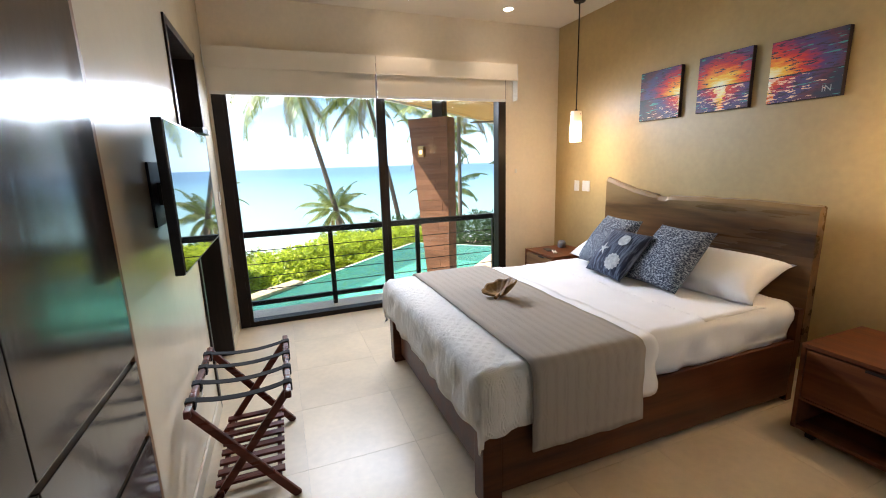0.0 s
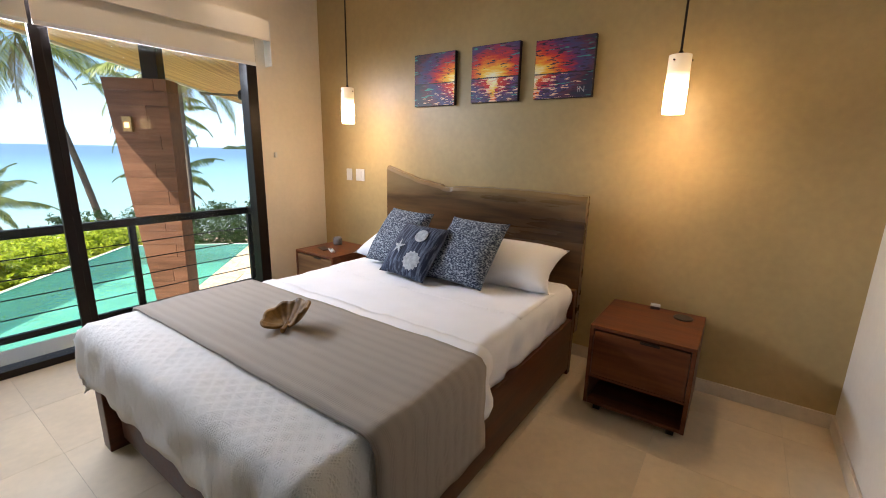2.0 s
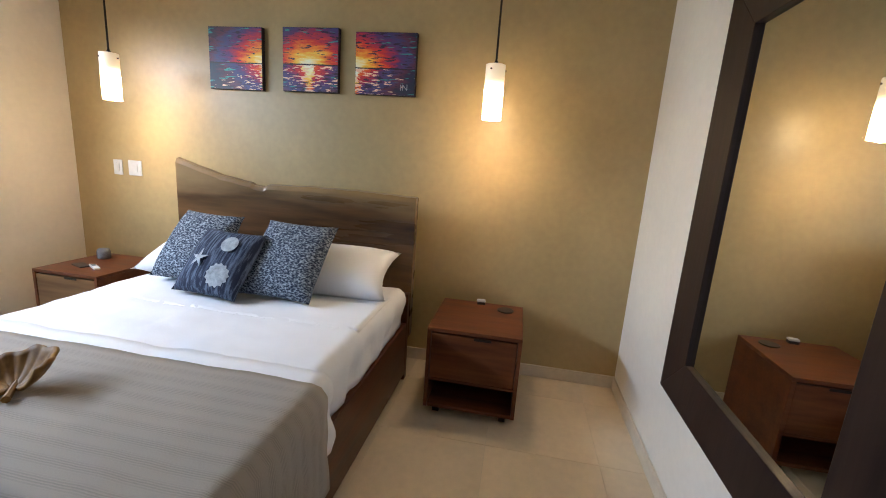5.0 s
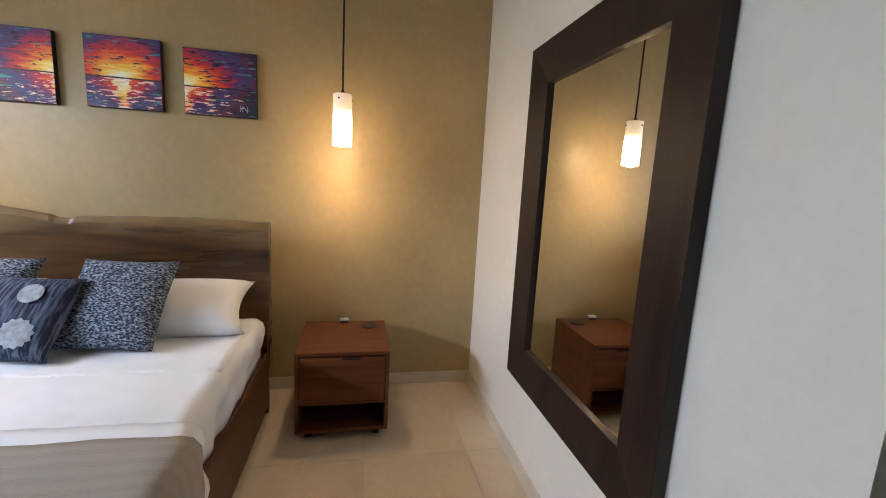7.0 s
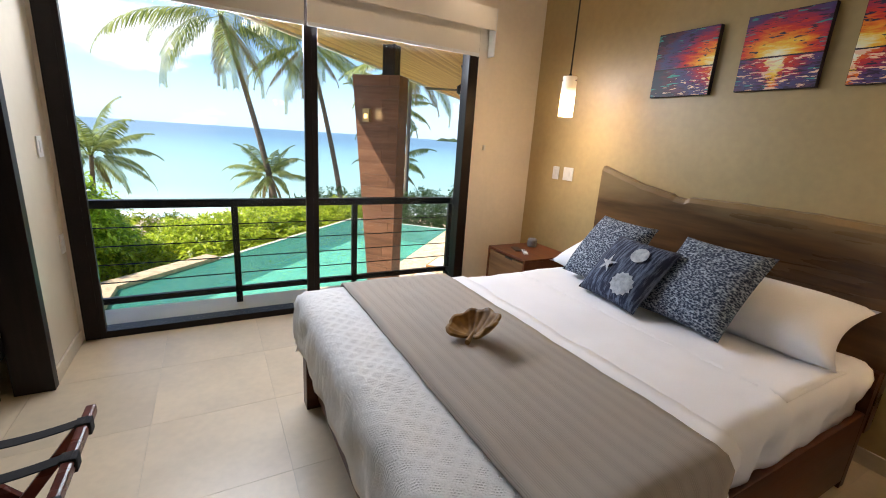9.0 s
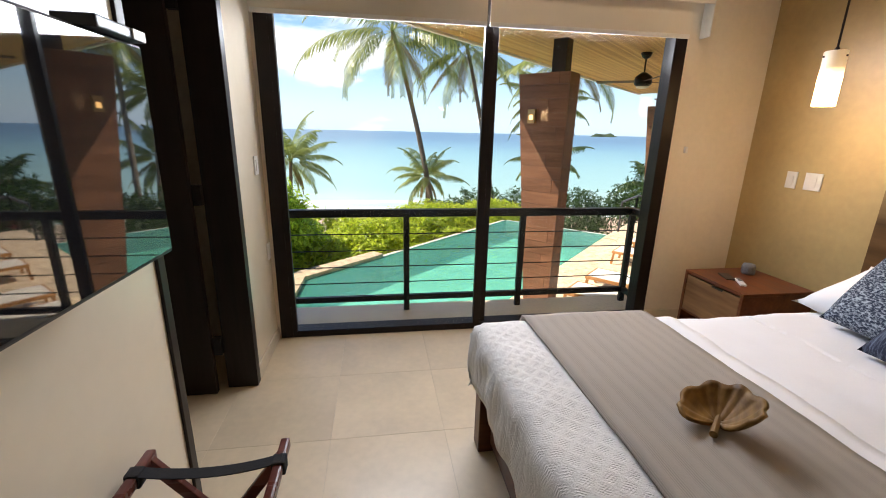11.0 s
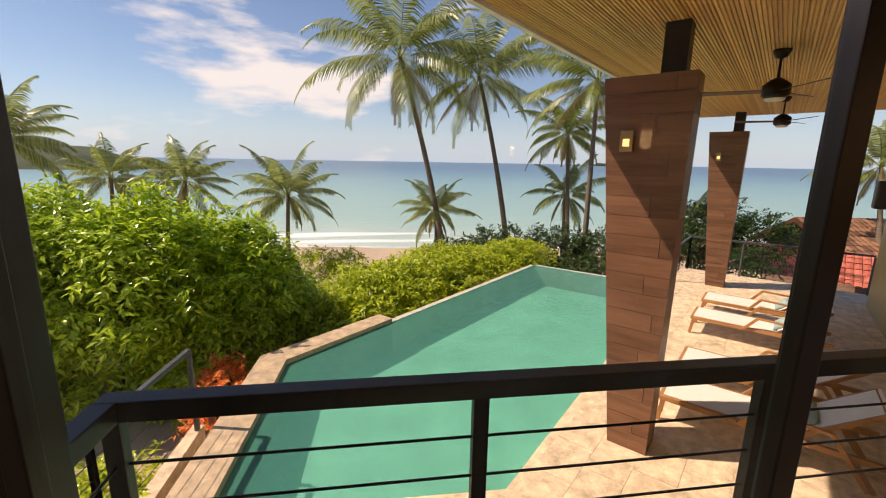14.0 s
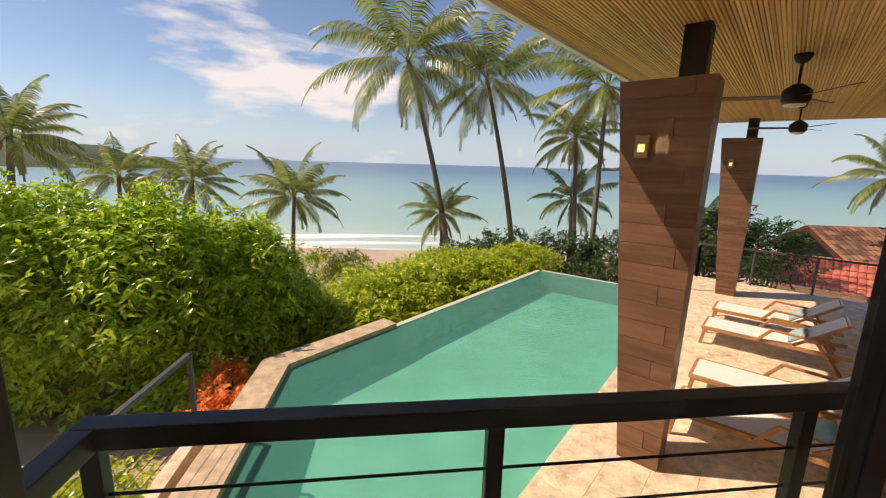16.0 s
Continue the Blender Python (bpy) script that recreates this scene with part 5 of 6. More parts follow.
def strap(y):
    bm = bmesh.new()
    n = 14
    rows = []
    for k in range(n + 1):
        f = k / n * 2 - 1
        z = RT + 0.021 - 0.028 * (1 - f * f)
        rows.append([bm.verts.new((f * (RW + 0.008), y + o, z + t)) for o, t in ((-0.02, 0), (0.02, 0), (0.02, 0.004), (-0.02, 0.004))])
    for a, b in zip(rows, rows[1:]):
        for j in range(4):
            bm.faces.new((a[j], a[(j + 1) % 4], b[(j + 1) % 4], b[j]))
    bm.faces.new(rows[0])
    bm.faces.new(rows[-1])
    return bm


M_STRAP = surface("black_webbing", (0.012, 0.012, 0.014), 0.9, var=0.2, scale=40, fine=300, bump=0.3)
for y in (-0.26, -0.09, 0.09, 0.26):
    st = part("strap", strap(y), M_STRAP, rk, "black webbing strap")
    for x in (-RW, RW):
        part("strap_loop", cuboid((x - 0.021, y - 0.022, RT - 0.024), (x + 0.021, y + 0.022, RT + 0.024), 0.006), M_STRAP, st)
# ---- garden and terrace things ----
def leaf_material(name, a, b, gloss=0.35):
    m, n, l, bs = _nodes(name)
    geo, r, tr, mx = n.new("ShaderNodeNewGeometry"), n.new("ShaderNodeValToRGB"), n.new("ShaderNodeBsdfTranslucent"), n.new("ShaderNodeMixShader")
    r.color_ramp.elements[0].color, r.color_ramp.elements[1].color = (*a, 1), (*b, 1)
    l.new(geo.outputs["Random Per Island"], r.inputs["Fac"])
    l.new(r.outputs["Color"], bs.inputs["Base Color"])
    l.new(r.outputs["Color"], tr.inputs["Color"])
    bs.inputs["Roughness"].default_value = gloss
    bs.inputs["Specular IOR Level"].default_value = 0.4
    mx.inputs["Fac"].default_value = 0.45
    l.new(bs.outputs["BSDF"], mx.inputs[1])
    l.new(tr.outputs["BSDF"], mx.inputs[2])
    l.new(mx.outputs["Shader"], n["Material Output"].inputs["Surface"])
    return m


def quads_mesh(name, verts, quads, material):
    me = bpy.data.meshes.new(name)
    me.from_pydata(verts.tolist(), [], quads.tolist())
    me.materials.append(material)
    return me


def leaf_cloud(name, blobs, count, size, material, parent=None, seed=1, shell=0.45, per=9):
    """Drooping twigs strewn through the outer part of a few ellipsoids (x, y, z, rx, ry, rz), each with folded, pointed leaves."""
    rng = np.random.default_rng(seed)
    blobs = np.array(blobs, float)
    twigs = count // per
    area = blobs[:, 3] * blobs[:, 4] + blobs[:, 4] * blobs[:, 5] + blobs[:, 3] * blobs[:, 5]
    pick = rng.choice(len(blobs), twigs, p=area / area.sum())
    d = rng.normal(size=(twigs, 3))
    d /= np.linalg.norm(d, axis=1)[:, None]
    d[:, 2] = np.where(d[:, 2] < -0.35, -d[:, 2], d[:, 2])
    bump = 1 + 0.07 * np.sin(d[:, 0] * 23 + pick * 5) * np.sin(d[:, 1] * 27 + pick) * np.sin(d[:, 2] * 25) + 0.13 * np.sin(d[:, 0] * 9 + pick) * np.cos(d[:, 1] * 8 + pick * 2) + 0.08 * np.sin(d[:, 2] * 13 + d[:, 0] * 7)
    rad = (1 - shell * rng.random(twigs) ** 1.6) * bump + 0.05 * rng.random(twigs) ** 6
    base = blobs[pick, :3] + d * blobs[pick, 3:] * rad[:, None]
    run = d * 0.8 + rng.normal(size=(twigs, 3)) * 0.45 + np.array([0, 0, 0.25])
    run /= np.linalg.norm(run, axis=1)[:, None]
    # leaves stand in turn along the twig, which bends over towards its tip
    f = np.tile(np.linspace(0, 1, per), twigs)
    run, base = np.repeat(run, per, 0), np.repeat(base, per, 0)
    n = len(f)
    reach = size * 2.6
    c = base + run * (f * reach)[:, None] - np.array([0, 0, 1]) * (f ** 2 * reach * 0.55)[:, None]
    side = np.cross(run, np.array([0, 0, 1.0])) + rng.normal(size=(n, 3)) * 0.25
    side /= np.linalg.norm(side, axis=1)[:, None]
    side *= np.where(np.arange(n) % 2 == 0, 1.0, -1.0)[:, None]
    t = run * 0.55 + side * 0.8 + rng.normal(size=(n, 3)) * 0.22 - np.array([0, 0, 0.45])
    t /= np.linalg.norm(t, axis=1)[:, None]
    nrm = np.array([0, 0, 1.0]) + rng.normal(size=(n, 3)) * 0.38 + run * 0.3
    nrm -= t * (nrm * t).sum(1)[:, None]
    nrm /= np.linalg.norm(nrm, axis=1)[:, None]
    b = np.cross(nrm, t)
    ln = size * rng.uniform(0.65, 1.25, n)[:, None]
    mid, tip = c + t * ln * 0.45 - nrm * ln * 0.02, c + t * ln - nrm * ln * 0.14
    v = np.stack([c, mid + b * ln * 0.21 + nrm * ln * 0.07, tip, mid - b * ln * 0.21 + nrm * ln * 0.07, mid], 1).reshape(-1, 3)
    i = np.arange(n)[:, None] * 5
    q = np.concatenate([i + np.array([[0, 4, 2, 1]]), i + np.array([[0, 3, 2, 4]])])
    ob = new(name, quads_mesh(name, v, q, material))
    if parent:
        ob.parent = parent
    return ob


M_LEAF = leaf_material("glossy_leaf", (0.17, 0.30, 0.018), (0.64, 0.82, 0.058), 0.26)
M_LEAF2 = leaf_material("yellow_green_leaf", (0.20, 0.29, 0.018), (0.66, 0.74, 0.055), 0.30)
M_LEAFD = leaf_material("dark_leaf", (0.02, 0.05, 0.012), (0.07, 0.13, 0.03))
M_PALM = leaf_material("palm_leaf", (0.09, 0.14, 0.036), (0.36, 0.42, 0.12), 0.35)
M_PALMDRY = leaf_material("dry_palm_leaf", (0.16, 0.13, 0.045), (0.30, 0.24, 0.08), 0.6)
M_FLOWER = leaf_material("orange_flower", (0.70, 0.13, 0.03), (0.95, 0.38, 0.09), 0.6)
M_BARK = surface("palm_bark", (0.20, 0.155, 0.11), 0.9, var=0.25, scale=3, fine=20, bump=0.5, stretch=(1, 1, 6))
M_STEM = surface("shrub_stem", (0.12, 0.08, 0.05), 0.9, var=0.2, scale=8, fine=60, bump=0.3)


def shrub(name, label, blobs, count, size, material, seed, stems=True):
    x, y = blobs[0][0], blobs[0][1]
    g = ground_height(x, y) - 0.1
    r = root(name, (x, y, g), 0, label, "shrub")
    loc = [(b[0] - x, b[1] - y, b[2] - g, *b[3:]) for b in blobs]
    leaf_cloud("crown", loc, count, size, material, r, seed)
    if stems:
        rng = random.Random(seed)
        bm = bmesh.new()
        for bl in loc:
            for k in range(5):
                px, py = bl[0] + rng.uniform(-0.5, 0.5) * bl[3], bl[1] + rng.uniform(-0.5, 0.5) * bl[4]
                rod((px, py, 0), (px + rng.uniform(-0.4, 0.4), py + rng.uniform(-0.4, 0.4), bl[2] + 0.3 * bl[5]), 0.035, 0.012, 6, bm)
        part("stems", bm, M_STEM, r)["kind"] = "stuff"
    return r


shrub("large_bush", "tall glossy green bush beside the pool", [(-4.04, 12.02, -0.81, 1.68, 1.46, 1.62), (-5.95, 11.79, -0.75, 1.79, 1.57, 1.68), (-2.7, 12.58, -1.14, 1.12, 1.12, 1.4), (-4.94, 12.0, -1.96, 1.79, 1.23, 1.34), (-7.85, 12.24, -0.75, 1.9, 1.57, 1.57), (-3.04, 11.68, -2.1, 0.84, 1.01, 1.12), (-2.25, 13.14, -1.87, 0.9, 1.01, 1.12), (-6.96, 11.77, -2.18, 1.79, 1.23, 1.34)], 130000, 0.145, M_LEAF, 3)
HEDGE = []
for k in range(9):
    f = k / 8
    p = Vector((-1.0, 13.2)).lerp(Vector((5.2, 18.6)), f)
    HEDGE.append((p.x, p.y, -1.75 - 0.35 * f - (0.50 if k < 1 else 0.25 if k < 2 else 0.0), 1.15, 1.1, 0.85 + 0.10 * math.sin(k * 2.1)))
HEDGE += [(-0.6, 12.75, -2.0, 0.9, 0.6, 0.75), (0.6, 13.7, -2.05, 0.9, 0.6, 0.75), (1.8, 14.7, -2.1, 0.9, 0.6, 0.7), (3.0, 15.8, -2.2, 0.9, 0.6, 0.7), (-0.1, 15.0, -2.05, 1.3, 1.2, 0.90), (1.8, 16.6, -1.85, 1.4, 1.2, 0.85), (-1.6, 14.2, -2.35, 1.1, 1.1, 0.75)]
shrub("hedge", "bright yellow-green leafy hedge along the pool", HEDGE, 80000, 0.135, M_LEAF2, 5)
shrub("shrubbery", "dark mixed garden shrubs beyond the pool", [(5.0, 20.5, -2.4, 1.6, 1.3, 1.3), (7.0, 20.0, -2.3, 1.6, 1.3, 1.3), (3.4, 21.2, -2.7, 1.5, 1.2, 1.1), (9.0, 19.6, -2.3, 1.5, 1.4, 1.3), (8.2, 17.8, -2.4, 1.2, 1.0, 1.0), (6.6, 17.9, -2.5, 1.0, 0.9, 0.8)], 22000, 0.16, M_LEAFD, 7)
shrub("shrubbery", "dark green shrubs beyond the terrace railing", [(12.6, 18.8, -1.5, 1.8, 1.4, 1.7), (10.8, 18.0, -1.9, 1.4, 1.2, 1.3), (14.6, 18.4, -1.6, 1.4, 1.2, 1.4), (12.0, 16.6, -2.0, 1.0, 1.0, 0.9)], 14000, 0.16, M_LEAFD, 9)
shrub("beach_bush", "low green bush at the edge of the beach", [(-2.9, 24.0, -3.3, 0.9, 0.8, 0.75), (-1.6, 24.3, -3.4, 0.8, 0.8, 0.7), (-2.2, 24.0, -4.2, 1.3, 1.0, 0.9)], 6000, 0.15, M_LEAF2, 11, False)
shrub("flowering_shrub", "orange-red flowering shrub beside the pool edge", [(-2.10, 9.75, -1.92, 0.32, 0.5, 0.40), (-2.30, 10.5, -1.92, 0.3, 0.4, 0.45)], 2600, 0.085, M_FLOWER, 13)
shrub("small_shrub", "small bright green shrub below the balcony", [(-2.50, 8.0, -1.75, 0.42, 0.6, 0.42), (-3.4, 8.2, -2.0, 0.7, 0.6, 0.5), (-2.6, 7.0, -1.8, 0.45, 0.5, 0.4)], 5000, 0.09, M_LEAF2, 15, False)


def palm(base, top, bend, length, fronds, seed, r0=0.17, r1=0.10, nuts=0, dry=3, label="tall coconut palm with a leaning trunk", droop=1.0):
    rng = random.Random(seed)
    base, top = Vector(base), Vector(top)
    pl = root("palm_tree", base, 0, label, "palm tree", "palms")
    T = top - base

    def axis(f):
        return T * f + Vector((T.x, T.y, 0)) * (bend * f * (f - 1))

    bm = bmesh.new()
    n, s = 16, 10
    rings = []
    for k in range(n + 1):
        f = k / n
        c = axis(f)
        r = r0 + (r1 - r0) * f + (0.10 * (1 - f / 0.08) if f < 0.08 else 0) + 0.006 * (k % 2)
        rings.append([bm.verts.new(c + Vector((r * math.cos(j * math.tau / s), r * math.sin(j * math.tau / s), 0))) for j in range(s)])
    for a, b in zip(rings, rings[1:]):
        for j in range(s):
            bm.faces.new((a[j], a[(j + 1) % s], b[(j + 1) % s], b[j]))
    bm.faces.new(rings[-1])
    part("trunk", bm, M_BARK, pl, "ringed grey-brown trunk", smooth=True)

    def frond_set(name, kinds, material):
        V, Q = [], []
        for az, el, ln, dr in kinds:
            h = Vector((math.cos(az), math.sin(az), 0))
            p = T + h * 0.06
            e, m = el, 28
            pts, dirs = [], []
            for k in range(m + 1):
                d = h * math.cos(e) + Vector((0, 0, 1)) * math.sin(e)
                pts.append(p.copy())
                dirs.append(d)
                p = p + d * (ln / m)
                e -= dr / m * (0.5 + 1.2 * k / m)
            sd = Vector((-h.y, h.x, 0))
            twist = rng.uniform(-0.35, 0.35)
            sd = (sd * math.cos(twist) + Vector((0, 0, 1)) * math.sin(twist)).normalized()
            for k in range(m):
                w = 0.035 * (1 - k / m) + 0.008
                i = len(V)
                V.extend([pts[k] - sd * w, pts[k] + sd * w, pts[k + 1] + sd * w * 0.9, pts[k + 1] - sd * w * 0.9])
                Q.append((i, i + 1, i + 2, i + 3))
                f = k / m
                if f < 0.12:
                    continue
                ll = ln * 0.215 * (math.sin(min(1.0, (f - 0.05) * 1.35) * math.pi) ** 0.5 * 0.8 + 0.25)
                for sg in (-1, 1):
                    for sub in (0.0, 0.5):
                        o = pts[k].lerp(pts[k + 1], sub)
                        out = (sd * sg * 0.75 + dirs[k] * 0.65 + Vector((0, 0, -0.30 - 0.20 * rng.random()))).normalized()
                        l1 = ll * rng.uniform(0.8, 1.1)
                        mid = o + out * l1 * 0.5
                        tip = mid + (out + Vector((0, 0, -0.75 * droop))).normalized() * l1 * 0.5
                        wv = dirs[k] * (0.019 * ln / 4 + 0.013)
                        i = len(V)
                        V.extend([o - wv * 0.6, o + wv * 0.6, mid + wv, mid - wv, tip + wv * 0.15, tip - wv * 0.15])
                        Q.append((i, i + 1, i + 2, i + 3))
                        Q.append((i + 3, i + 2, i + 4, i + 5))
        me = quads_mesh(name, np.array([tuple(v) for v in V]), np.array(Q), material)
        ob = new(name, me)
        ob.parent = pl

    kinds = []
    for k in range(fronds):
        az = k * 2.39996 + rng.uniform(-0.2, 0.2)
        f = k / fronds
        kinds.append((az, 1.42 - 1.85 * f + rng.uniform(-0.15, 0.15), length * rng.uniform(0.82, 1.08), rng.uniform(0.8, 1.5) * droop))
    frond_set("crown", kinds, M_PALM)
    if dry:
        frond_set("dry_fronds", [(rng.uniform(0, 6.28), -0.5 - rng.random() * 0.6, length * rng.uniform(0.55, 0.8), 0.6) for _ in range(dry)], M_PALMDRY)
    if nuts:
        bm = bmesh.new()
        for k in range(nuts):
            a = rng.uniform(0, 6.28)
            bmesh.ops.create_icosphere(bm, subdivisions=1, radius=0.13, matrix=Matrix.Translation(T + Vector((0.28 * math.cos(a), 0.28 * math.sin(a), -0.25 - 0.25 * rng.random()))))
        part("coconuts", bm, M_NUT, pl, "green coconuts", smooth=True)
    return pl


M_NUT = surface("coconut", (0.22, 0.24, 0.05), 0.5, var=0.3, scale=3, fine=30, bump=0.05)
palm((-4.58, 25.26, -5.11), (-4.45, 25.96, -0.20), 0.05, 3.05, 23, 1, r0=0.13, r1=0.08, nuts=0, label="small coconut palm in the garden")
palm((3.86, 28.38, -4.66), (1.25, 29.40, 7.20), 0.35, 6.34, 25, 2, r0=0.19, r1=0.11, nuts=0)
palm((8.07, 29.36, -4.47), (6.10, 30.74, 6.68), 0.3, 5.25, 28, 3, r0=0.19, r1=0.11, nuts=0)
palm((3.36, 28.45, -4.84), (3.35, 29.21, -1.28), 0.05, 2.68, 21, 4, r0=0.13, r1=0.08, nuts=0, label="small coconut palm in the garden")
palm((9.10, 21.59, -3.68), (9.37, 22.13, 5.07), 0.15, 4.15, 23, 5, r0=0.13, r1=0.08, nuts=14)
palm((9.78, 24.51, -4.36), (9.62, 25.34, 3.09), 0.1, 2.93, 25, 6, r0=0.13, r1=0.08, nuts=0, label="small coconut palm in the garden")
palm((9.92, 25.51, -4.43), (10.13, 26.21, -0.06), 0.1, 2.81, 17, 7, r0=0.13, r1=0.08, nuts=0, label="small coconut palm in the garden")
palm((-9.54, 26.70, -3.04), (-9.73, 27.44, 0.38), 0.1, 3.05, 22, 8, r0=0.13, r1=0.08, nuts=0, label="small coconut palm in the garden")
palm((-13.61, 27.90, -3.22), (-13.86, 28.73, 0.48), 0.1, 2.81, 20, 9, r0=0.13, r1=0.08, nuts=0, label="small coconut palm in the garden")
palm((-11.70, 19.13, -1.87), (-11.80, 19.82, 2.05), 0.1, 2.5, 22, 10, r0=0.13, r1=0.08, nuts=0, label="small coconut palm in the garden")
palm((24.01, 20.94, -2.18), (24.43, 21.91, 1.71), 0.1, 3.17, 20, 11, r0=0.13, r1=0.08, nuts=0, label="small coconut palm in the garden")
palm((13.17, 20.01, -3.25), (13.50, 20.56, -0.79), 0.05, 2.07, 20, 12, r0=0.13, r1=0.08, nuts=0, label="small coconut palm in the garden")
# ---- terrace furniture ----
M_TEAK = wood("teak", (0.26, 0.115, 0.04), (0.47, 0.235, 0.09), along=0, rough=0.5)
M_SLING = surface("white_sling", (0.74, 0.70, 0.63), 0.9, var=0.05, scale=8, fine=200, bump=0.15)
M_AQUA = surface("aqua_cloth", (0.30, 0.42, 0.40), 0.9, var=0.12, scale=9, fine=120, bump=0.2)
UDEG = math.degrees(math.atan2(AY.y, AY.x))


def lounger(a, b):
    lo = root("sun_lounger", (*uv(a, b), TZ), UDEG, "teak sun lounger with white sling and raised back", "sun lounger", "sun loungers")
    W = 0.33
    for y in (-W, W):
        part("side_rail", beam((0.02, y, 0.30), (1.98, y, 0.30), 0.045, 0.06, 0.006), M_TEAK, lo)
        part("leg", beam((0.06, y, 0.275), (0.02, y, 0.0), 0.045, 0.05, 0.005), M_TEAK, lo)
        part("leg", beam((1.72, y, 0.275), (1.90, y, 0.0), 0.045, 0.06, 0.005), M_TEAK, lo)
        part("armrest", beam((0.98, y + (0.045 if y > 0 else -0.045), 0.53), (1.56, y + (0.045 if y > 0 else -0.045), 0.50), 0.05, 0.032, 0.006), M_TEAK, lo)
        part("arm_post", beam((0.80, y + (0.045 if y > 0 else -0.045), 0.29), (0.99, y + (0.045 if y > 0 else -0.045), 0.53), 0.04, 0.045, 0.005), M_TEAK, lo)
        part("arm_post", beam((1.54, y + (0.045 if y > 0 else -0.045), 0.50), (1.86, y + (0.045 if y > 0 else -0.045), 0.02), 0.04, 0.045, 0.005), M_TEAK, lo)
        part("back_rail", beam((1.28, y * 0.9, 0.33), (1.88, y * 0.9, 0.80), 0.035, 0.045, 0.005), M_TEAK, lo)
    part("cross_bar", beam((0.03, -W, 0.30), (0.03, W, 0.30), 0.05, 0.05, 0.005), M_TEAK, lo)
    part("cross_bar", beam((1.88, -W * 0.9, 0.80), (1.88, W * 0.9, 0.80), 0.04, 0.045, 0.005), M_TEAK, lo)
    part("seat_sling", cuboid((0.05, -W + 0.025, 0.322), (1.27, W - 0.025, 0.334), 0.003), M_SLING, lo, "white sling cloth")
    part("back_sling", beam((1.27, 0, 0.345), (1.90, 0, 0.835), 2 * W * 0.9 - 0.03, 0.012, 0.003), M_SLING, lo, "white sling cloth")
    c = part("cushion", pillow_mesh(0.30, 0.46, 0.13, 0.05, 10, seed=a), M_AQUA, None, smooth=True)
    tagged(c, "pale aqua lumbar cushion on the sun lounger", "cushion", "lounger cushions")
    px, py = uv(a, b + 1.33)
    c.matrix_basis = pose(px, py, TZ + 0.43, 0, 0, UDEG) @ pose(0, 0, 0, 0, -38, 0)
    return lo


for a in (1.15, 2.25, 4.50, 5.80):
    lounger(a, 0.15 if a > 3 else 0.32)


def fan(a, b):
    fn = root("ceiling_fan", (*uv(a, b), SZ), 20, "dark bronze three-blade ceiling fan on the cane soffit", "ceiling fan", "terrace fans")
    part("canopy", lathe([(0.02, -0.085), (0.06, -0.06), (0.085, -0.01), (0.085, 0.012)], 22), M_FRAME, fn, smooth=True)
    part("rod", rod((0, 0, -0.30), (0, 0, -0.08), 0.014, sides=10), M_FRAME, fn)
    part("motor", lathe([(0.10, -0.50), (0.135, -0.47), (0.135, -0.36), (0.06, -0.30), (0.02, -0.28)], 26), M_FRAME, fn, smooth=True)
    part("light_lens", lathe([(0.04, -0.535), (0.09, -0.525), (0.10, -0.502)], 22), M_SLING, fn, "frosted lens")
    for k in range(3):
        q = Matrix.Rotation(k * math.tau / 3, 4, "Z")
        bm = hexa([(0.12, -0.045, -0.435), (0.74, -0.065, -0.43), (0.74, 0.065, -0.405), (0.12, 0.045, -0.415), (0.12, -0.045, -0.427), (0.74, -0.065, -0.422), (0.74, 0.065, -0.397), (0.12, 0.045, -0.407)], 0.003)
        bm.transform(q)
        part("blade", bm, M_BLADE, fn)


M_BLADE = wood("fan_blade", (0.05, 0.028, 0.018), (0.12, 0.07, 0.045), along=0, rough=0.5)
fan(1.80, 0.93)
fan(5.87, 0.97)


def rail_run(name, pts, z0, height, posts, label):
    """Steel railing with cables along a line of plan points."""
    rl = root(name, (0, 0, 0), 0, label, "railing")
    for p, q in zip(pts, pts[1:]):
        p, q = Vector(p), Vector(q)
        part("top_rail", beam((*p, z0 + height), (*q, z0 + height), 0.05, 0.05, 0.004), M_STEEL2, rl)
        n = max(1, round((q - p).length / posts))
        for k in range(n + 1):
            c = p.lerp(q, k / n)
            part("post", cuboid((c.x - 0.022, c.y - 0.022, z0), (c.x + 0.022, c.y + 0.022, z0 + height - 0.025), 0.002), M_STEEL2, rl)
        for k in range(5):
            z = z0 + 0.14 + k * (height - 0.2) / 5
            part("cable", rod((*p, z), (*q, z), 0.0035, sides=6), M_CABLE, rl)


M_STEEL2 = surface("grey_steel", (0.07, 0.07, 0.075), 0.45, var=0.15, scale=10, fine=80, bump=0.04)
rail_run("terrace_railing", [uv(7.9, -0.75), uv(9.75, -0.75), uv(9.75, 3.15)], TZ, 0.98, 1.5, "grey steel cable railing at the far end of the terrace")
rail_run("garden_railing", [(-1.99, 8.85), (-2.1, 7.4), (-2.12, 5.4)], TZ, 0.97, 1.5, "grey steel cable railing beside the pool edge")
structure("garden_kerb", prism([(-2.20, 5.2), (-2.08, 8.95), (-1.96, 8.95), (-1.96, 5.2)], -2.4, TZ - 0.001), M_TRAV, "pale stone kerb below the garden railing")
sp = root("wall_speaker", (*uv(8.45, 2.99), 1.05), UDEG, "black outdoor loudspeaker on the house wall", "speaker")
part("cabinet", cuboid((-0.26, -0.17, -0.30), (-0.005, 0.17, 0.30), 0.02), M_BLACK, sp)
part("grille", cuboid((-0.268, -0.15, -0.27), (-0.2605, 0.15, 0.27), 0.003), M_GREY, sp)


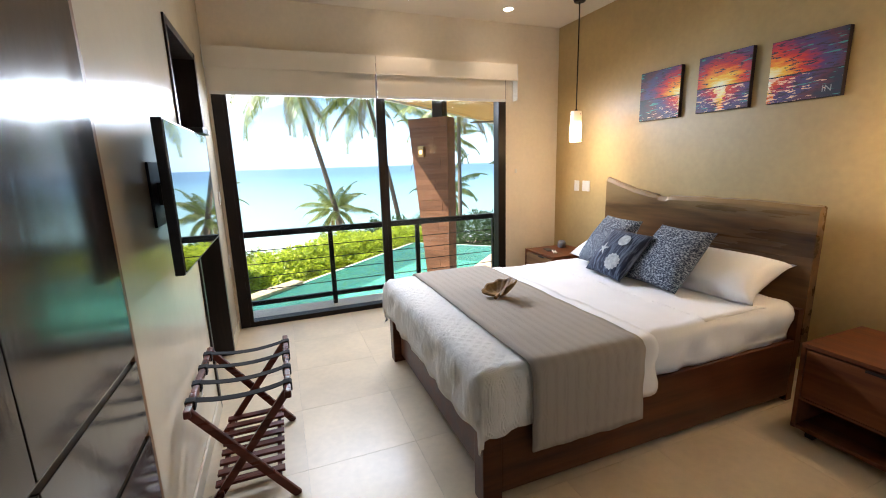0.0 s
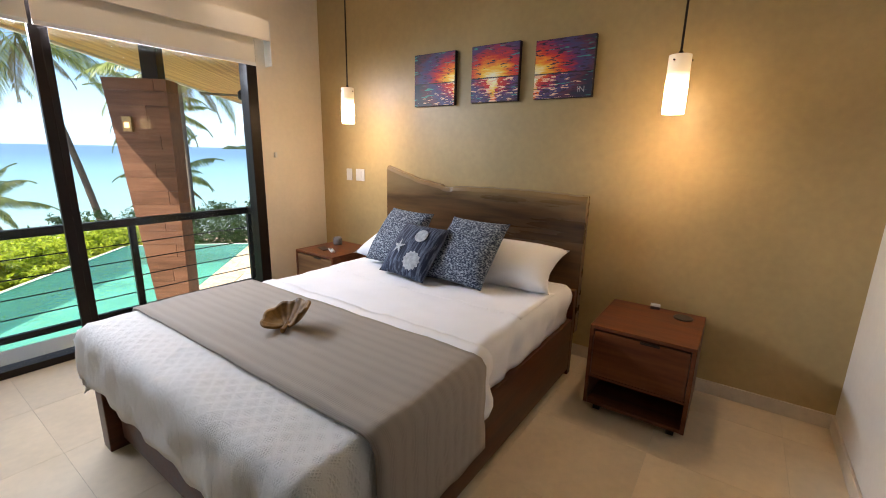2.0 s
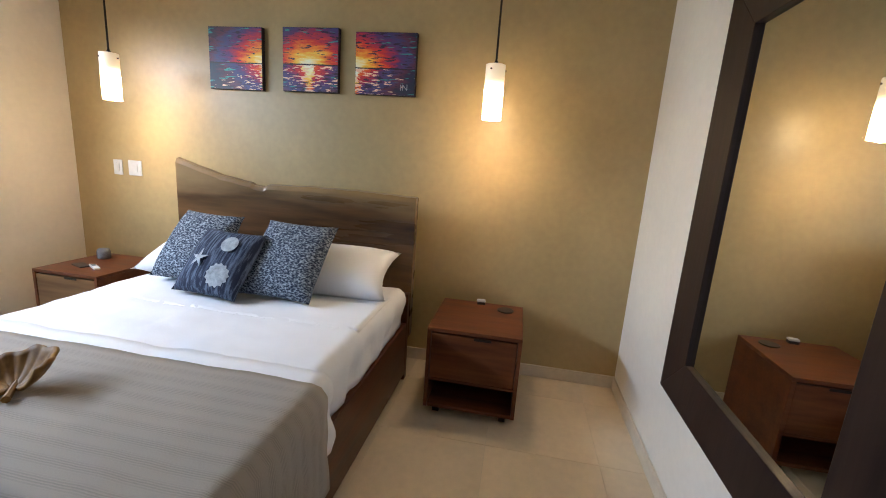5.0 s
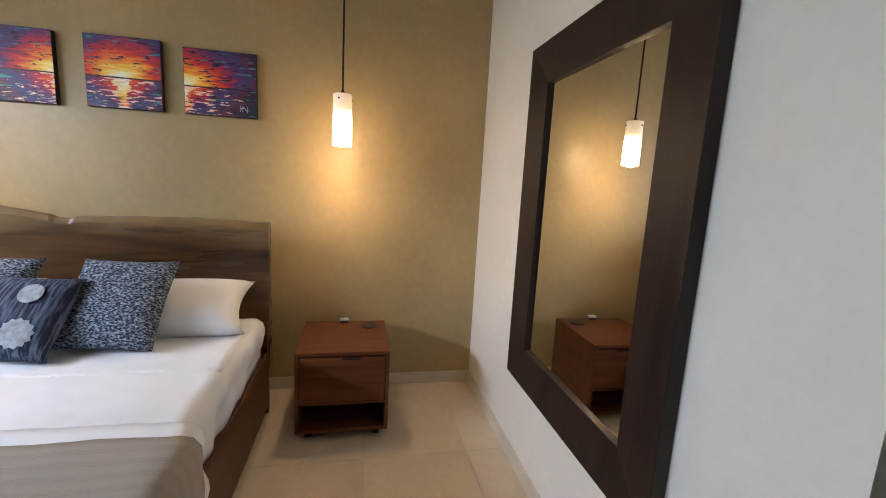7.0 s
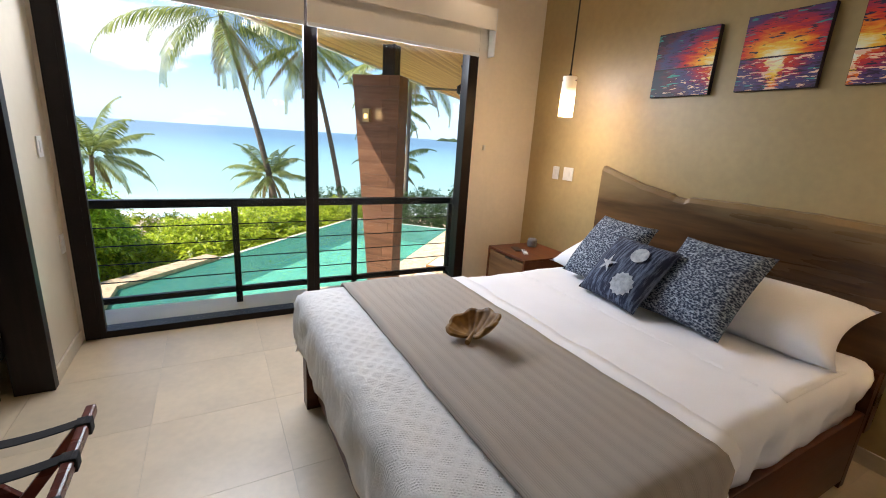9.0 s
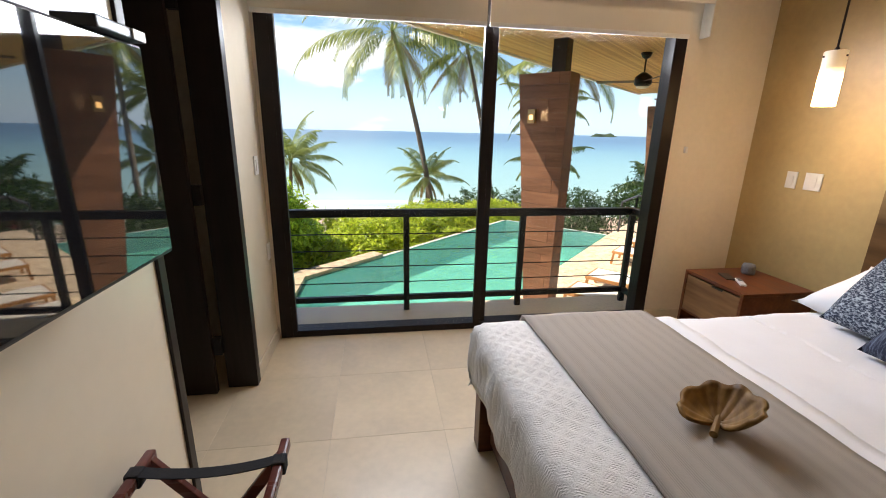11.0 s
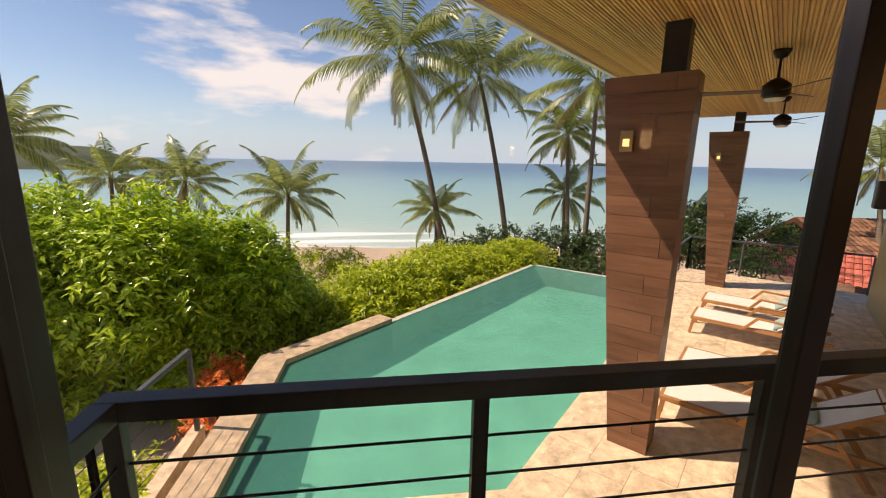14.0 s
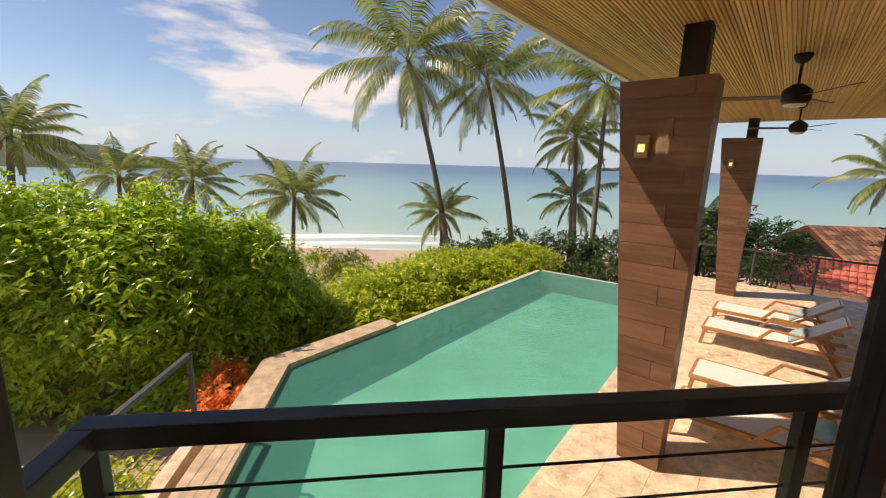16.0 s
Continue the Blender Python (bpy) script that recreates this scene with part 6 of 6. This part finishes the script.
# neighbouring house
def tiled_plane(name, p0, ridge, slope, width, length, material, parent, pitch=0.26):
    """Rows of half-round tiles down a roof plane: one joined surface of barrels with stepped courses."""
    bm = bmesh.new()
    p0, ridge, slope = Vector(p0), Vector(ridge).normalized(), Vector(slope).normalized()
    up = ridge.cross(slope)
    up = up if up.z > 0 else -up
    rows, courses = int(width / pitch), max(2, int(length / 0.38))
    for k in range(rows):
        for c in range(courses):
            a0, a1 = length * c / courses, length * (c + 1) / courses + 0.05
            jitter = random.uniform(-0.012, 0.012)
            st = []
            for d, lift in ((a0, 0.0), (a1, 0.035)):
                st.append([bm.verts.new(p0 + ridge * (k * pitch + jitter + pitch * (0.5 - 0.52 * math.cos(j * math.pi / 4))) + slope * d + up * (lift + 0.075 * math.sin(j * math.pi / 4))) for j in range(5)])
            for j in range(4):
                bm.faces.new((st[0][j], st[0][j + 1], st[1][j + 1], st[1][j]))
    ob = part(name, bm, material, parent)
    ob["kind"] = "stuff"
    return ob


def tile_material(name, a, b):
    m, n, l, bs = _nodes(name)
    geo, r = n.new("ShaderNodeNewGeometry"), n.new("ShaderNodeValToRGB")
    r.color_ramp.elements[0].color, r.color_ramp.elements[1].color = (*a, 1), (*b, 1)
    l.new(geo.outputs["Random Per Island"], r.inputs["Fac"])
    l.new(r.outputs["Color"], bs.inputs["Base Color"])
    bs.inputs["Roughness"].default_value = 0.85
    return m


M_CLAY = tile_material("weathered_clay_tile", (0.09, 0.042, 0.024), (0.33, 0.16, 0.085))
M_RED = tile_material("red_clay_tile", (0.42, 0.10, 0.06), (0.58, 0.17, 0.11))
U3, V3 = Vector((0.988, -0.155, 0)), Vector((0.155, 0.988, 0))
hs = root("neighbour_house", (21.6, 23.2, -6.0), 0, "neighbouring house with weathered clay tile roofs", "house")
P = Vector((0, 0, 5.0))
dn = Vector((0, 0, -1))
tiled_plane("roof", P, U3, -V3 * 3.4 + dn * 1.75, 9.5, 3.9, M_CLAY, hs)
tiled_plane("roof", P, U3, V3 * 3.4 + dn * 1.75, 9.5, 3.9, M_CLAY, hs)
g0, g1 = P - V3 * 3.2 + dn * 1.75, P + V3 * 3.2 + dn * 1.75
bm = bmesh.new()
vs = [bm.verts.new(p) for p in (P + U3 * 0.9 + dn * 0.08, g0 + U3 * 0.9, g1 + U3 * 0.9, P + U3 * 1.1 + dn * 0.08, g0 + U3 * 1.1, g1 + U3 * 1.1)]
for f in ((0, 1, 2), (3, 5, 4), (0, 3, 4, 1), (1, 4, 5, 2), (2, 5, 3, 0)):
    bm.faces.new([vs[i] for i in f])
part("gable", bm, M_DOORWOOD, hs, "dark timber gable")
for g in (g0, g1):
    part("barge_board", beam(P + dn * 0.06, g + dn * 0.06, 0.06, 0.22, 0.005), M_BEDWOOD, hs)
c4 = [g0 + V3 * 0.3 + U3 * 1.0, g0 + V3 * 0.3 + U3 * 9.3, g1 - V3 * 0.3 + U3 * 9.3, g1 - V3 * 0.3 + U3 * 1.0]
# brown colour holds the shade under the eaves, not the render's own tone
part("wall", prism([(p.x, p.y) for p in c4], 0.0, 3.24), M_MORTAR, hs, "rendered wall, coloured brown for the shade under the eaves")
tiled_plane("lower_roof", P + Vector((-6.1, 0.8, -0.95)), (0.66, -0.75, 0), Vector((-0.75, -0.66, 0)) * 2.2 + dn * 1.0, 8.5, 2.4, M_RED, hs)

# ---- pieces of floors and paving ----
def floor_tiles():
    w, g = 0.60, 0.0007
    base = bpy.data.meshes.new("tile")
    bm = cuboid((g, g, -0.0020), (w - g, w - g, 0.0))
    for v in bm.verts:
        if v.co.z > -0.001:
            v.co.x += 0.0002 if v.co.x < 0.1 else -0.0002
            v.co.y += 0.0002 if v.co.y < 0.1 else -0.0002
    bm.to_mesh(base)
    bm.free()
    base.materials.append(M_TILE)
    fl = bpy.data.objects["floor"]
    for i in range(-4, 6):
        for j in range(-11, 1):
            x, y = -0.087 + i * w, 4.36 + j * w
            if x < LX - 0.3 and y + w < 2.6:
                continue
            t = new("tile", base)
            t.parent = fl
            t.location = (x, y, 0)


floor_tiles()


def inside(poly, p):
    odd = False
    for (x0, y0), (x1, y1) in zip(poly, poly[1:] + poly[:1]):
        if (y0 > p[1]) != (y1 > p[1]) and p[0] < (x1 - x0) * (p[1] - y0) / (y1 - y0) + x0:
            odd = not odd
    return odd


def deck_pavers():
    la, lb, g = 0.61, 0.405, 0.002
    base = bpy.data.meshes.new("paver")
    bm = cuboid((g, g, -0.011), (la - g, lb - g, 0.0))
    bm.to_mesh(base)
    bm.free()
    base.materials.append(M_TRAV)
    dk = bpy.data.objects["terrace_deck"]
    ang = math.degrees(math.atan2(AX.y, AX.x))
    wide = offset_poly(POOL, 0.02)
    for j in range(-9, 10):
        for i in range(-8, 17):
            a, b = i * la - 1.2 + (0.3 if j % 2 else 0), -0.86 + j * lb
            cs = [uv(a + da, b + db) for da in (0, la) for db in (0, lb)]
            if any(y < 5.66 or x < -1.36 for x, y in cs) or any(inside(wide, c) for c in cs) or b + lb > 3.2 or a + la > 9.9:
                continue
            if b < -0.88 and (a > -1.0 or cs[0][1] > 7.5):
                continue
            t = new("paver", base)
            t.parent = dk
            t.matrix_basis = pose(*uv(a, b + lb), TZ, 0, 0, ang)


deck_pavers()
